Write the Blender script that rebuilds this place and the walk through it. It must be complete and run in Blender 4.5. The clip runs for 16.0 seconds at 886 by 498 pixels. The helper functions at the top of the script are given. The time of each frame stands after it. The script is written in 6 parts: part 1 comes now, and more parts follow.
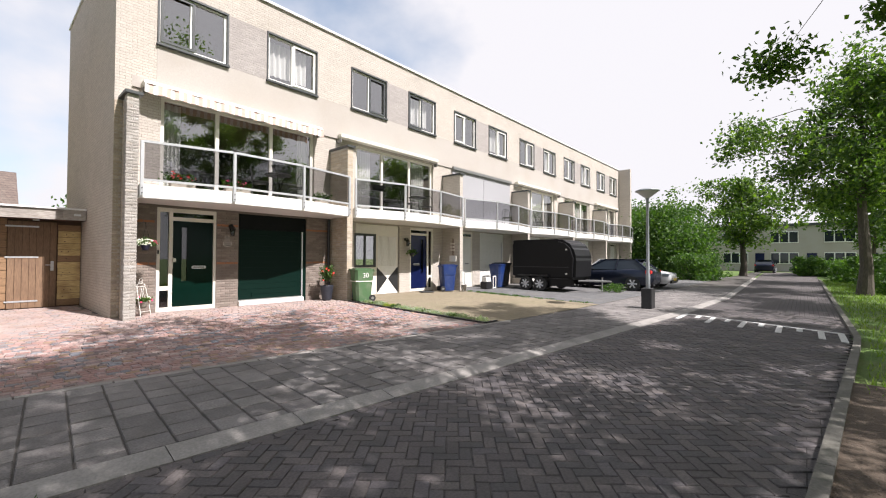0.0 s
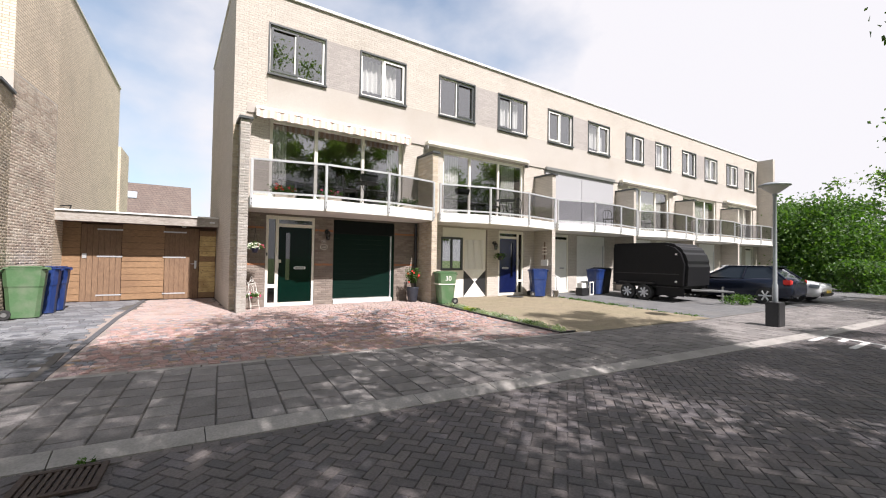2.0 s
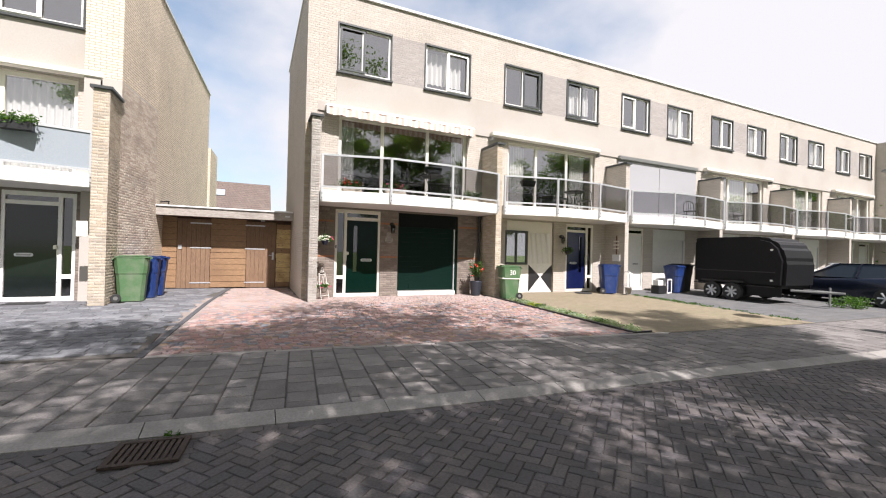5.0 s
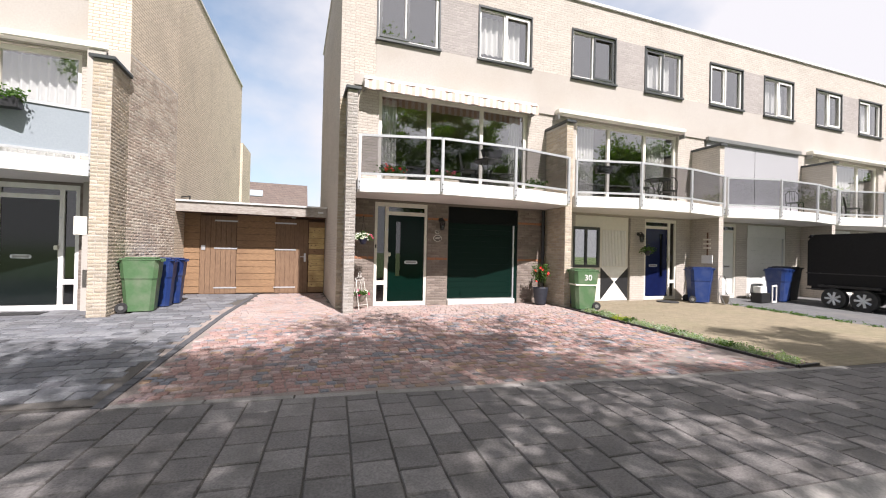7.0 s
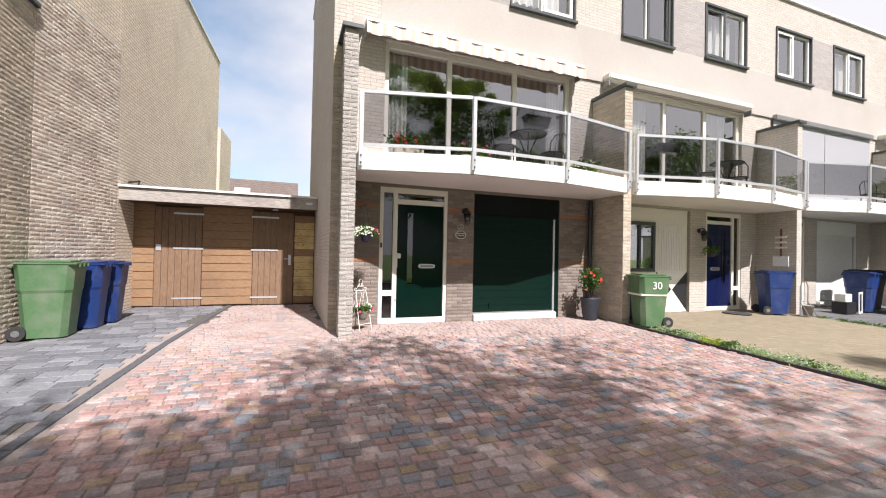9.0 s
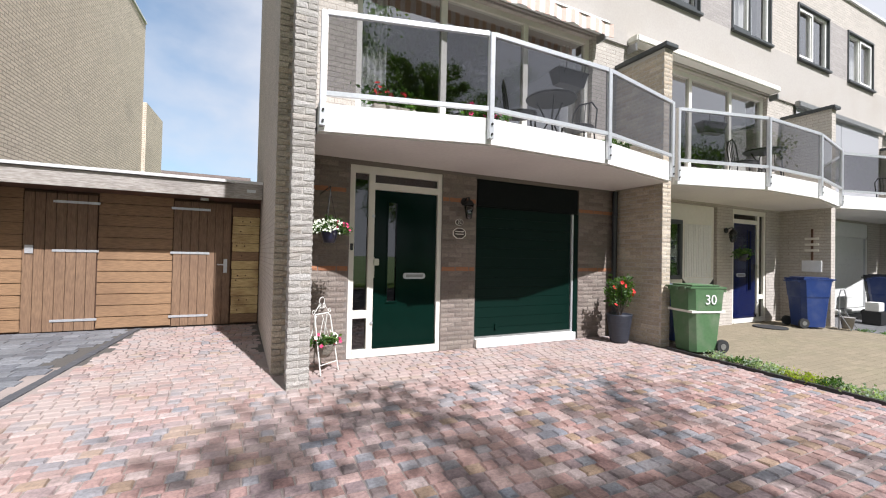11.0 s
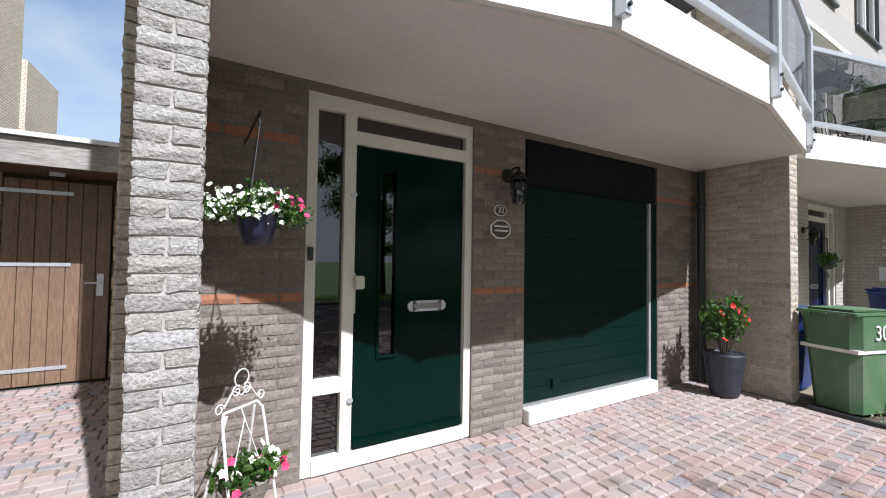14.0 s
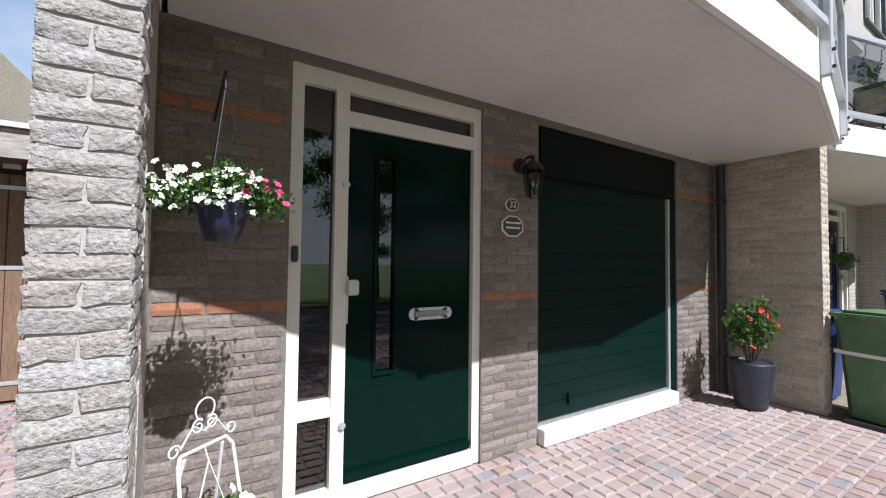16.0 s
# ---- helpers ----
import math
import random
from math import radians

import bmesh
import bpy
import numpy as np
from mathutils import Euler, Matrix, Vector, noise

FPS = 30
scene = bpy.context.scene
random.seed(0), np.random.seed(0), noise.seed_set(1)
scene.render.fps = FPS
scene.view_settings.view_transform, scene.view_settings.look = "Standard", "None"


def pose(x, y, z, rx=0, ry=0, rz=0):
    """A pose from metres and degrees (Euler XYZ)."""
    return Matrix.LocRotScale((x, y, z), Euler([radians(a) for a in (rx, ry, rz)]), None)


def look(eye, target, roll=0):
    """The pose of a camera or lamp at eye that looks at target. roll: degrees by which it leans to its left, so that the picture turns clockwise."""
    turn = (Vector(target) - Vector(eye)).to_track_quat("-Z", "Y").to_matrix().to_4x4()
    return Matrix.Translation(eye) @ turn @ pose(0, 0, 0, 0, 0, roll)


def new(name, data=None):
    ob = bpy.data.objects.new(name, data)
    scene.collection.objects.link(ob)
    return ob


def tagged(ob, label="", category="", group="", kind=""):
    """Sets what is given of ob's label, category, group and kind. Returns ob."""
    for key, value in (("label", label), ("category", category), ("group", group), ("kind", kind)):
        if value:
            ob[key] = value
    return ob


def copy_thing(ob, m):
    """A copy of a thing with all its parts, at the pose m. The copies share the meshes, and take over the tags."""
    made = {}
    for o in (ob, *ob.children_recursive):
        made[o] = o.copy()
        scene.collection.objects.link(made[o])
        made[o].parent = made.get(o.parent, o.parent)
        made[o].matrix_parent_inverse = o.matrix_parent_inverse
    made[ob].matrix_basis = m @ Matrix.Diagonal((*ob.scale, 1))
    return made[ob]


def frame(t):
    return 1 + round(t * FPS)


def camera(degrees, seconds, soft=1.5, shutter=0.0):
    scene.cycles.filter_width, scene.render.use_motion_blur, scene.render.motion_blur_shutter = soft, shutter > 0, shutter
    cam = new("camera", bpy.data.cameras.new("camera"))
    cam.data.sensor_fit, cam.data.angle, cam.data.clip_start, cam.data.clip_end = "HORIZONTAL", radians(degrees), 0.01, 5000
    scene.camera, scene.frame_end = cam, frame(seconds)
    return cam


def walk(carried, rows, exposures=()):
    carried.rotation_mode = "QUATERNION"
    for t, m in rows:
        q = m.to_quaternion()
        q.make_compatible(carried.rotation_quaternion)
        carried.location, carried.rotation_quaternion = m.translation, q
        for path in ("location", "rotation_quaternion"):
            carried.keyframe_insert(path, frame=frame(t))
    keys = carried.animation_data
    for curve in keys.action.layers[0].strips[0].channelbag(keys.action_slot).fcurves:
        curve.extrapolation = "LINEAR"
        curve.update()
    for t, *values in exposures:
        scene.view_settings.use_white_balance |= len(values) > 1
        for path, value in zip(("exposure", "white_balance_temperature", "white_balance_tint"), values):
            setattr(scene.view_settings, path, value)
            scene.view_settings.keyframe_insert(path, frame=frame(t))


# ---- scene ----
cam = camera(94.2, 16.0, soft=1.1)
METRES, EYE, TILT, LEAN, TURN = 11.4, 1.5, 0.0, 0.0, -48.8
ROWS = [
    (0.0, 0.0, 0.0, 0.0, -0.0, 1.24, -0.18),
    (0.5, 0.0256, 0.0048, 0.0034, 5.95, 1.23, -0.48),
    (1.0, 0.0422, 0.0155, 0.0029, 10.21, 1.08, -0.68),
    (1.5, 0.0564, 0.0214, 0.0045, 12.64, 1.27, -0.71),
    (2.0, 0.0733, 0.0189, 0.0049, 15.3, 1.41, -0.87),
    (2.5, 0.0831, 0.0111, 0.0048, 17.28, 1.54, -1.06),
    (3.0, 0.0892, 0.0041, 0.0064, 19.92, 1.28, -1.12),
    (5.5, 0.0499, 0.0576, 0.0014, 25.29, 0.33, -1.32),
    (6.0, 0.0196, 0.0978, 0.0013, 27.23, 0.27, -1.27),
    (6.5, -0.0138, 0.1324, 0.0012, 28.84, 0.48, -1.4),
    (7.0, -0.052, 0.1694, 0.0002, 28.88, 0.5, -1.27),
    (7.5, -0.0882, 0.2034, 0.0024, 28.51, 0.61, -1.29),
    (8.0, -0.1297, 0.241, 0.0023, 27.81, 0.67, -1.29),
    (8.5, -0.1641, 0.2835, -0.0018, 28.15, 0.67, -1.14),
    (9.0, -0.2003, 0.3263, -0.0022, 27.92, 0.74, -1.19),
    (11.5, -0.3489, 0.5049, 0.0036, 20.74, 1.05, -1.09),
    (12.0, -0.377, 0.5398, 0.0048, 19.14, 1.18, -0.93),
    (12.5, -0.4005, 0.5733, 0.0074, 18.43, 1.27, -0.86),
    (13.0, -0.4254, 0.6055, 0.0073, 17.22, 1.36, -0.78),
    (13.5, -0.4404, 0.634, 0.0062, 16.87, 1.48, -0.67),
    (14.0, -0.4534, 0.6579, 0.0072, 17.18, 1.75, -0.86),
    (14.5, -0.4685, 0.6722, 0.0075, 16.26, 1.85, -0.9),
    (15.0, -0.4759, 0.6816, 0.007, 15.08, 1.99, -0.61),
    (15.5, -0.4738, 0.6873, 0.0065, 15.86, 2.07, -0.51),
    (16.0, -0.4709, 0.6894, 0.0067, 16.24, 2.02, -0.68),
]
walk(cam, [(t, pose(0, 0, EYE, TILT, LEAN, TURN) @ pose(METRES * x, METRES * y, METRES * z, 90 + pitch, roll, yaw)) for t, x, y, z, yaw, pitch, roll in ROWS],
     exposures=[(0.0, 0.92, 6450, 16), (9.0, 0.92, 6400, 17), (11.5, 0.73, 5950, 13), (16.0, 0.69, 5700, 13)])

# ---- light ----
SUN_DIR = Vector((-0.2, 1.0, -1.3)).normalized()
world = bpy.data.worlds.new("sky")
scene.world = world
world.use_nodes = True
wn, wl = world.node_tree.nodes, world.node_tree.links
wn.clear()
w_out = wn.new("ShaderNodeOutputWorld")
w_bg = wn.new("ShaderNodeBackground")
w_sky = wn.new("ShaderNodeTexSky")
w_sky.sky_type = "NISHITA"
w_sky.sun_disc = False
w_sky.sun_elevation = math.asin(-SUN_DIR.z)
w_sky.sun_rotation = math.atan2(-SUN_DIR.x, -SUN_DIR.y)
w_sky.dust_density, w_sky.air_density, w_sky.ozone_density = 0.4, 1.0, 2.0
w_co = wn.new("ShaderNodeTexCoord")
w_map = wn.new("ShaderNodeMapping")
w_map.inputs["Scale"].default_value = (1.6, 1.6, 2.6)
w_map.inputs["Location"].default_value = (0.35, 0.1, 0.2)
w_no = wn.new("ShaderNodeTexNoise")
w_no.inputs["Scale"].default_value, w_no.inputs["Detail"].default_value = 1.3, 7
w_ramp = wn.new("ShaderNodeValToRGB")
w_ramp.color_ramp.elements[0].position, w_ramp.color_ramp.elements[1].position = 0.28, 0.56
w_ramp.color_ramp.elements[0].color = (0.1, 0.1, 0.1, 1)
w_mix = wn.new("ShaderNodeMix")
w_mix.data_type = "RGBA"
w_mix.inputs[7].default_value = (9.3, 9.4, 9.5, 1)
wl.new(w_co.outputs["Generated"], w_map.inputs[0])
wl.new(w_map.outputs[0], w_no.inputs["Vector"])
# clouds thin out towards the north-west, where the blue shows
w_dot = wn.new("ShaderNodeVectorMath")
w_dot.operation = "DOT_PRODUCT"
w_dot.inputs[1].default_value = (-0.45, 0.6, 0.66)
w_lift = wn.new("ShaderNodeMath")
w_lift.operation = "MULTIPLY_ADD"
w_lift.inputs[1].default_value, w_lift.inputs[2].default_value = -0.55, 0.35
w_sum = wn.new("ShaderNodeMath")
wl.new(w_co.outputs["Generated"], w_dot.inputs[0])
wl.new(w_dot.outputs["Value"], w_lift.inputs[0])
wl.new(w_no.outputs[0], w_sum.inputs[0])
wl.new(w_lift.outputs[0], w_sum.inputs[1])
wl.new(w_sum.outputs[0], w_ramp.inputs[0])
wl.new(w_ramp.outputs[0], w_mix.inputs[0])
w_gain = wn.new("ShaderNodeMix")
w_gain.data_type, w_gain.blend_type = "RGBA", "MULTIPLY"
w_gain.inputs[0].default_value = 1.0
w_gain.inputs[7].default_value = (1.25, 1.75, 1.75, 1)
wl.new(w_sky.outputs[0], w_gain.inputs[6])
wl.new(w_gain.outputs[2], w_mix.inputs[6])
wl.new(w_mix.outputs[2], w_bg.inputs[0])
w_bg.inputs[1].default_value = 0.053
wl.new(w_bg.outputs[0], w_out.inputs[0])
sun_data = bpy.data.lights.new("sun", "SUN")
sun_data.energy, sun_data.angle, sun_data.color = 5.0, radians(0.55), (1.0, 0.97, 0.94)
sun = new("sun", sun_data)
sun.matrix_world = look((0, -20, 30), Vector((0, -20, 30)) + SUN_DIR)


# ---- materials ----
def srgb(h):
    c = [int(h[i:i + 2], 16) / 255 for i in (0, 2, 4)]
    return tuple((v / 12.92 if v <= 0.04045 else ((v + 0.055) / 1.055) ** 2.4) for v in c) + (1.0,)


def mix_rgb(nt, fac, a, b, mode="MIX"):
    n = nt.nodes.new("ShaderNodeMix")
    n.data_type, n.blend_type = "RGBA", mode
    for sock, val in ((n.inputs[0], fac), (n.inputs[6], a), (n.inputs[7], b)):
        if isinstance(val, (int, float, tuple)):
            sock.default_value = val
        else:
            nt.links.new(val, sock)
    return n.outputs[2]


def noise_out(nt, scale, detail=4.0, stretch=None):
    co = nt.nodes.new("ShaderNodeNewGeometry").outputs["Position"]
    if stretch:
        mp = nt.nodes.new("ShaderNodeMapping")
        mp.inputs["Scale"].default_value = stretch
        nt.links.new(co, mp.inputs[0])
        co = mp.outputs[0]
    n = nt.nodes.new("ShaderNodeTexNoise")
    n.inputs["Scale"].default_value, n.inputs["Detail"].default_value = scale, detail
    nt.links.new(co, n.inputs["Vector"])
    return n.outputs[0]


def ramp_out(nt, src, lo, hi):
    r = nt.nodes.new("ShaderNodeMapRange")
    r.inputs[1].default_value, r.inputs[2].default_value = lo, hi
    nt.links.new(src, r.inputs[0])
    return r.outputs[0]


def mat(name, col, col2=None, rough=0.7, metal=0.0, fine=40.0, coarse=2.0, bump=0.2, dist=0.004,
        pick=None, palette=None, stain=None, stretch=None, spec=0.5):
    """col to col2 by fine grain, stain by coarse patches; pick 'object' or 'island' varies piece by piece through palette."""
    m = bpy.data.materials.new(name)
    m.use_nodes = True
    nt = m.node_tree
    b = nt.nodes["Principled BSDF"]
    b.inputs["Roughness"].default_value, b.inputs["Metallic"].default_value = rough, metal
    b.inputs["Specular IOR Level"].default_value = spec
    grain = noise_out(nt, fine, 5.0, stretch)
    if palette:
        if pick == "object":
            rnd = nt.nodes.new("ShaderNodeObjectInfo").outputs["Random"]
        else:
            rnd = nt.nodes.new("ShaderNodeNewGeometry").outputs["Random Per Island"]
        r = nt.nodes.new("ShaderNodeValToRGB")
        r.color_ramp.interpolation = "CONSTANT"
        els = r.color_ramp.elements
        while len(els) < len(palette):
            els.new(0.5)
        for i, p in enumerate(palette):
            els[i].position, els[i].color = i / len(palette), p
        nt.links.new(rnd, r.inputs[0])
        base = r.outputs[0]
        dark = mix_rgb(nt, 1.0, base, (0.62, 0.62, 0.62, 1), "MULTIPLY")
        c = mix_rgb(nt, ramp_out(nt, grain, 0.35, 0.7), base, dark)
    else:
        c = mix_rgb(nt, ramp_out(nt, grain, 0.32, 0.68), col, col2 or col)
    if stain:
        big = noise_out(nt, coarse, 3.0)
        c = mix_rgb(nt, ramp_out(nt, big, 0.45, 0.75), c, mix_rgb(nt, 0.55, c, stain))
    nt.links.new(c, b.inputs["Base Color"])
    if bump:
        bp = nt.nodes.new("ShaderNodeBump")
        bp.inputs["Strength"].default_value, bp.inputs["Distance"].default_value = bump, dist
        nt.links.new(grain, bp.inputs["Height"])
        nt.links.new(bp.outputs[0], b.inputs["Normal"])
    return m


def brick_mat(name, cols, mortar, bw=0.22, bh=0.066, ms=0.012, rough=0.9, flat=False, stain=(0.2, 0.18, 0.15, 1), relief=0.7):
    """Courses of brick as colour and relief, for wall faces along x or y (flat: paving along x and y)."""
    m = bpy.data.materials.new(name)
    m.use_nodes = True
    nt = m.node_tree
    b = nt.nodes["Principled BSDF"]
    b.inputs["Roughness"].default_value = rough
    b.inputs["Specular IOR Level"].default_value = 0.25
    sep = nt.nodes.new("ShaderNodeSeparateXYZ")
    nt.links.new(nt.nodes.new("ShaderNodeNewGeometry").outputs["Position"], sep.inputs[0])
    com = nt.nodes.new("ShaderNodeCombineXYZ")
    if flat:
        nt.links.new(sep.outputs[0], com.inputs[0])
        nt.links.new(sep.outputs[1], com.inputs[1])
    else:
        add = nt.nodes.new("ShaderNodeMath")
        nt.links.new(sep.outputs[0], add.inputs[0])
        nt.links.new(sep.outputs[1], add.inputs[1])
        nt.links.new(add.outputs[0], com.inputs[0])
        nt.links.new(sep.outputs[2], com.inputs[1])
    t = nt.nodes.new("ShaderNodeTexBrick")
    t.inputs["Scale"].default_value, t.inputs["Mortar Size"].default_value = 1.0, ms / 2
    t.inputs["Brick Width"].default_value, t.inputs["Row Height"].default_value = bw, bh
    t.inputs["Mortar Smooth"].default_value = 0.3
    t.inputs["Color1"].default_value, t.inputs["Color2"].default_value, t.inputs["Mortar"].default_value = cols[0], cols[1], mortar
    nt.links.new(com.outputs[0], t.inputs["Vector"])
    grain = noise_out(nt, 55.0, 5.0)
    big = noise_out(nt, 0.8, 3.0)
    c = mix_rgb(nt, ramp_out(nt, grain, 0.35, 0.75), t.outputs[0], mix_rgb(nt, 1.0, t.outputs[0], (0.7, 0.7, 0.7, 1), "MULTIPLY"))
    c = mix_rgb(nt, ramp_out(nt, big, 0.5, 0.9), c, mix_rgb(nt, 0.35, c, stain))
    nt.links.new(c, b.inputs["Base Color"])
    hgt = nt.nodes.new("ShaderNodeMath")
    hgt.operation = "MULTIPLY_ADD"
    hgt.inputs[1].default_value = -1.0
    nt.links.new(t.outputs["Fac"], hgt.inputs[0])
    nt.links.new(grain, hgt.inputs[2])
    bp = nt.nodes.new("ShaderNodeBump")
    bp.inputs["Strength"].default_value, bp.inputs["Distance"].default_value = relief, 0.008
    nt.links.new(hgt.outputs[0], bp.inputs["Height"])
    nt.links.new(bp.outputs[0], b.inputs["Normal"])
    return m


def glass_mat(name, tint, see, gloss=0.08):
    """A thin pane: clear with mirror gloss that rises at grazing angles; see: how much passes."""
    m = bpy.data.materials.new(name)
    m.use_nodes = True
    nt = m.node_tree
    nt.nodes.clear()
    out = nt.nodes.new("ShaderNodeOutputMaterial")
    tr = nt.nodes.new("ShaderNodeBsdfTransparent")
    tr.inputs[0].default_value = tuple(v * see for v in tint[:3]) + (1,)
    gl = nt.nodes.new("ShaderNodeBsdfGlossy")
    gl.inputs["Roughness"].default_value = 0.01
    lw = nt.nodes.new("ShaderNodeLayerWeight")
    lw.inputs[0].default_value = 0.5
    pw = nt.nodes.new("ShaderNodeMath")
    pw.operation = "POWER"
    pw.inputs[1].default_value = 4.0
    nt.links.new(lw.outputs["Facing"], pw.inputs[0])
    fr = nt.nodes.new("ShaderNodeMath")
    fr.operation = "MULTIPLY_ADD"
    fr.inputs[1].default_value, fr.inputs[2].default_value = 0.8, gloss
    fr.use_clamp = True
    nt.links.new(pw.outputs[0], fr.inputs[0])
    mx = nt.nodes.new("ShaderNodeMixShader")
    nt.links.new(fr.outputs[0], mx.inputs[0])
    nt.links.new(tr.outputs[0], mx.inputs[1])
    nt.links.new(gl.outputs[0], mx.inputs[2])
    nt.links.new(mx.outputs[0], out.inputs[0])
    return m


def leaf_mat(name, palette):
    m = bpy.data.materials.new(name)
    m.use_nodes = True
    nt = m.node_tree
    b = nt.nodes["Principled BSDF"]
    rnd = nt.nodes.new("ShaderNodeNewGeometry").outputs["Random Per Island"]
    r = nt.nodes.new("ShaderNodeValToRGB")
    els = r.color_ramp.elements
    while len(els) < len(palette):
        els.new(0.5)
    for i, p in enumerate(palette):
        els[i].position, els[i].color = i / (len(palette) - 1), p
    nt.links.new(rnd, r.inputs[0])
    nt.links.new(r.outputs[0], b.inputs["Base Color"])
    b.inputs["Roughness"].default_value = 0.5
    tl = nt.nodes.new("ShaderNodeBsdfTranslucent")
    nt.links.new(mix_rgb(nt, 1.0, r.outputs[0], (1.5, 1.7, 0.6, 1), "MULTIPLY"), tl.inputs[0])
    mx = nt.nodes.new("ShaderNodeMixShader")
    mx.inputs[0].default_value = 0.5
    nt.links.new(b.outputs[0], mx.inputs[1])
    nt.links.new(tl.outputs[0], mx.inputs[2])
    nt.links.new(mx.outputs[0], nt.nodes["Material Output"].inputs[0])
    return m


C = lambda r, g, b: (r, g, b, 1.0)
SAND = [C(.54, .495, .44), C(.50, .46, .405), C(.57, .53, .475), C(.47, .43, .385), C(.60, .56, .51), C(.52, .465, .40)]
M_BRICK = mat("sand_brick", SAND[0], rough=0.95, fine=85, bump=1.0, dist=0.009, pick="object", palette=[C(c[0] * .8, c[1] * .81, c[2] * .82) for c in SAND], stain=C(.25, .23, .2), spec=0.2)
SAND_WARM = [C(c[0] * 1.0, c[1] * 0.925, c[2] * 0.80) for c in SAND]
M_BRICK_J = mat("sand_brick_joined", SAND[0], rough=0.92, fine=60, bump=0.9, dist=0.006, pick="island", palette=SAND_WARM, stain=C(.25, .23, .2), spec=0.2)
BROWN = [C(.30, .25, .20), C(.26, .21, .17), C(.33, .28, .23), C(.24, .20, .17)]
M_BRICK_SIDE = mat("weathered_brick_joined", BROWN[0], rough=0.92, fine=50, bump=0.5, dist=0.005, pick="island",
                   palette=[C(.66, .57, .47), C(.60, .50, .41), C(.70, .62, .52), C(.55, .45, .37)], stain=C(.22, .19, .16), spec=0.2)
M_ORANGE = mat("orange_brick", C(.36, .165, .085), C(.29, .13, .07), rough=0.9, fine=60, bump=0.6)
M_MORTAR = mat("mortar", C(.47, .435, .39), C(.39, .36, .32), rough=0.95, fine=80, bump=0.6)
# porch mortar: brown, darkened to go with the shade in the porch brick colours
M_MORTAR_SHADED = mat("shaded_porch_mortar", C(.21, .18, .155), C(.16, .137, .12), rough=0.95, fine=80, bump=0.6)
M_WALL = brick_mat("sand_brick_courses", (C(.56, .51, .447), C(.50, .455, .398)), C(.40, .36, .31), ms=0.012)
M_WALL_GREY = brick_mat("grey_brick_courses", (C(.42, .385, .36), C(.36, .33, .31)), C(.34, .32, .29))
M_WALL_SIDE = brick_mat("side_brick_courses", (C(.80, .69, .55), C(.70, .60, .47)), C(.42, .35, .27), ms=0.018, relief=0.45)
M_RENDER = mat("cream_render", C(.41, .378, .34), C(.375, .345, .31), rough=0.9, fine=30, coarse=0.7, bump=0.2, stain=C(.34, .30, .25))
M_WHITE = mat("white_paint", C(.80, .79, .75), C(.74, .73, .69), rough=0.5, fine=12, bump=0.05, coarse=1.5, stain=C(.6, .58, .52))
M_CREAM = mat("cream_paint", C(.72, .69, .61), C(.68, .65, .57), rough=0.45, fine=12, bump=0.04)
M_SOFFIT = mat("soffit_paint", C(.72, .70, .66), C(.67, .65, .61), rough=0.8, fine=20, bump=0.08, coarse=1.0, stain=C(.55, .53, .5))
M_DARKFRAME = mat("dark_frame_paint", C(.045, .05, .05), C(.06, .065, .065), rough=0.4, fine=20, bump=0.03)
M_GLASS = glass_mat("window_glass", C(.95, .97, .96), 0.7, 0.42)
M_GLASS_DARK = glass_mat("smoked_balustrade_glass", C(.40, .40, .42), 0.92, 0.075)
M_GLASS_MILK = mat("frosted_glass", C(.30, .335, .36), C(.27, .305, .33), rough=0.3, bump=0)
M_ALU = mat("aluminium", C(.62, .63, .64), C(.55, .56, .57), rough=0.4, metal=0.6, fine=30, bump=0.04)
M_GREEN = mat("green_door_paint", C(.0018, .0125, .0085), C(.0016, .011, .0075), spec=0.1, rough=0.12, fine=8, bump=0.02)
M_GARAGE = mat("green_roller_paint", C(.002, .0135, .0095), C(.0018, .012, .0085), spec=0.12, rough=0.45, fine=10, bump=0.03)
M_BLUE_DOOR = mat("blue_door_paint", C(.007, .012, .055), C(.006, .01, .045), rough=0.15, fine=8, bump=0.02)
M_BLACK = mat("black_paint", C(.015, .015, .016), C(.022, .022, .023), rough=0.4, fine=25, bump=0.05)
M_IRON = mat("black_iron", C(.02, .02, .02), C(.035, .033, .03), rough=0.5, metal=0.4, fine=60, bump=0.1)
M_ROOM = mat("room_plaster", C(.24, .21, .17), C(.20, .175, .14), rough=0.9, fine=5, bump=0)
M_FLOORIN = mat("room_floor", C(.22, .15, .09), C(.18, .12, .07), rough=0.6, fine=5, bump=0)
M_CURTAIN = mat("white_curtain", C(.78, .77, .73), C(.70, .69, .66), rough=0.9, fine=30, bump=0.1)
M_ROOFEDGE = mat("roof_trim", C(.68, .68, .66), C(.6, .6, .58), rough=0.5, fine=10, bump=0.05)
M_WOOD = mat("cedar_boards", C(.33, .20, .105), C(.205, .122, .064), rough=0.65, fine=9, coarse=1.2, bump=0.3, stretch=(1, 1, 9), stain=C(.16, .09, .05))
M_WOODV = mat("cedar_door_boards", C(.25, .155, .09), C(.155, .093, .055), rough=0.65, fine=9, coarse=1.2, bump=0.3, stretch=(9, 9, 1), stain=C(.14, .08, .05))
M_WOODNEW = mat("raw_pine_boards", C(.66, .52, .25), C(.46, .32, .13), rough=0.7, fine=7, coarse=3, bump=0.25, stretch=(1, 1, 8), stain=C(.2, .1, .04))
M_WOODDARK = mat("dark_stained_wood", C(.10, .05, .03), C(.07, .035, .022), rough=0.6, fine=9, bump=0.3, stretch=(9, 9, 1))
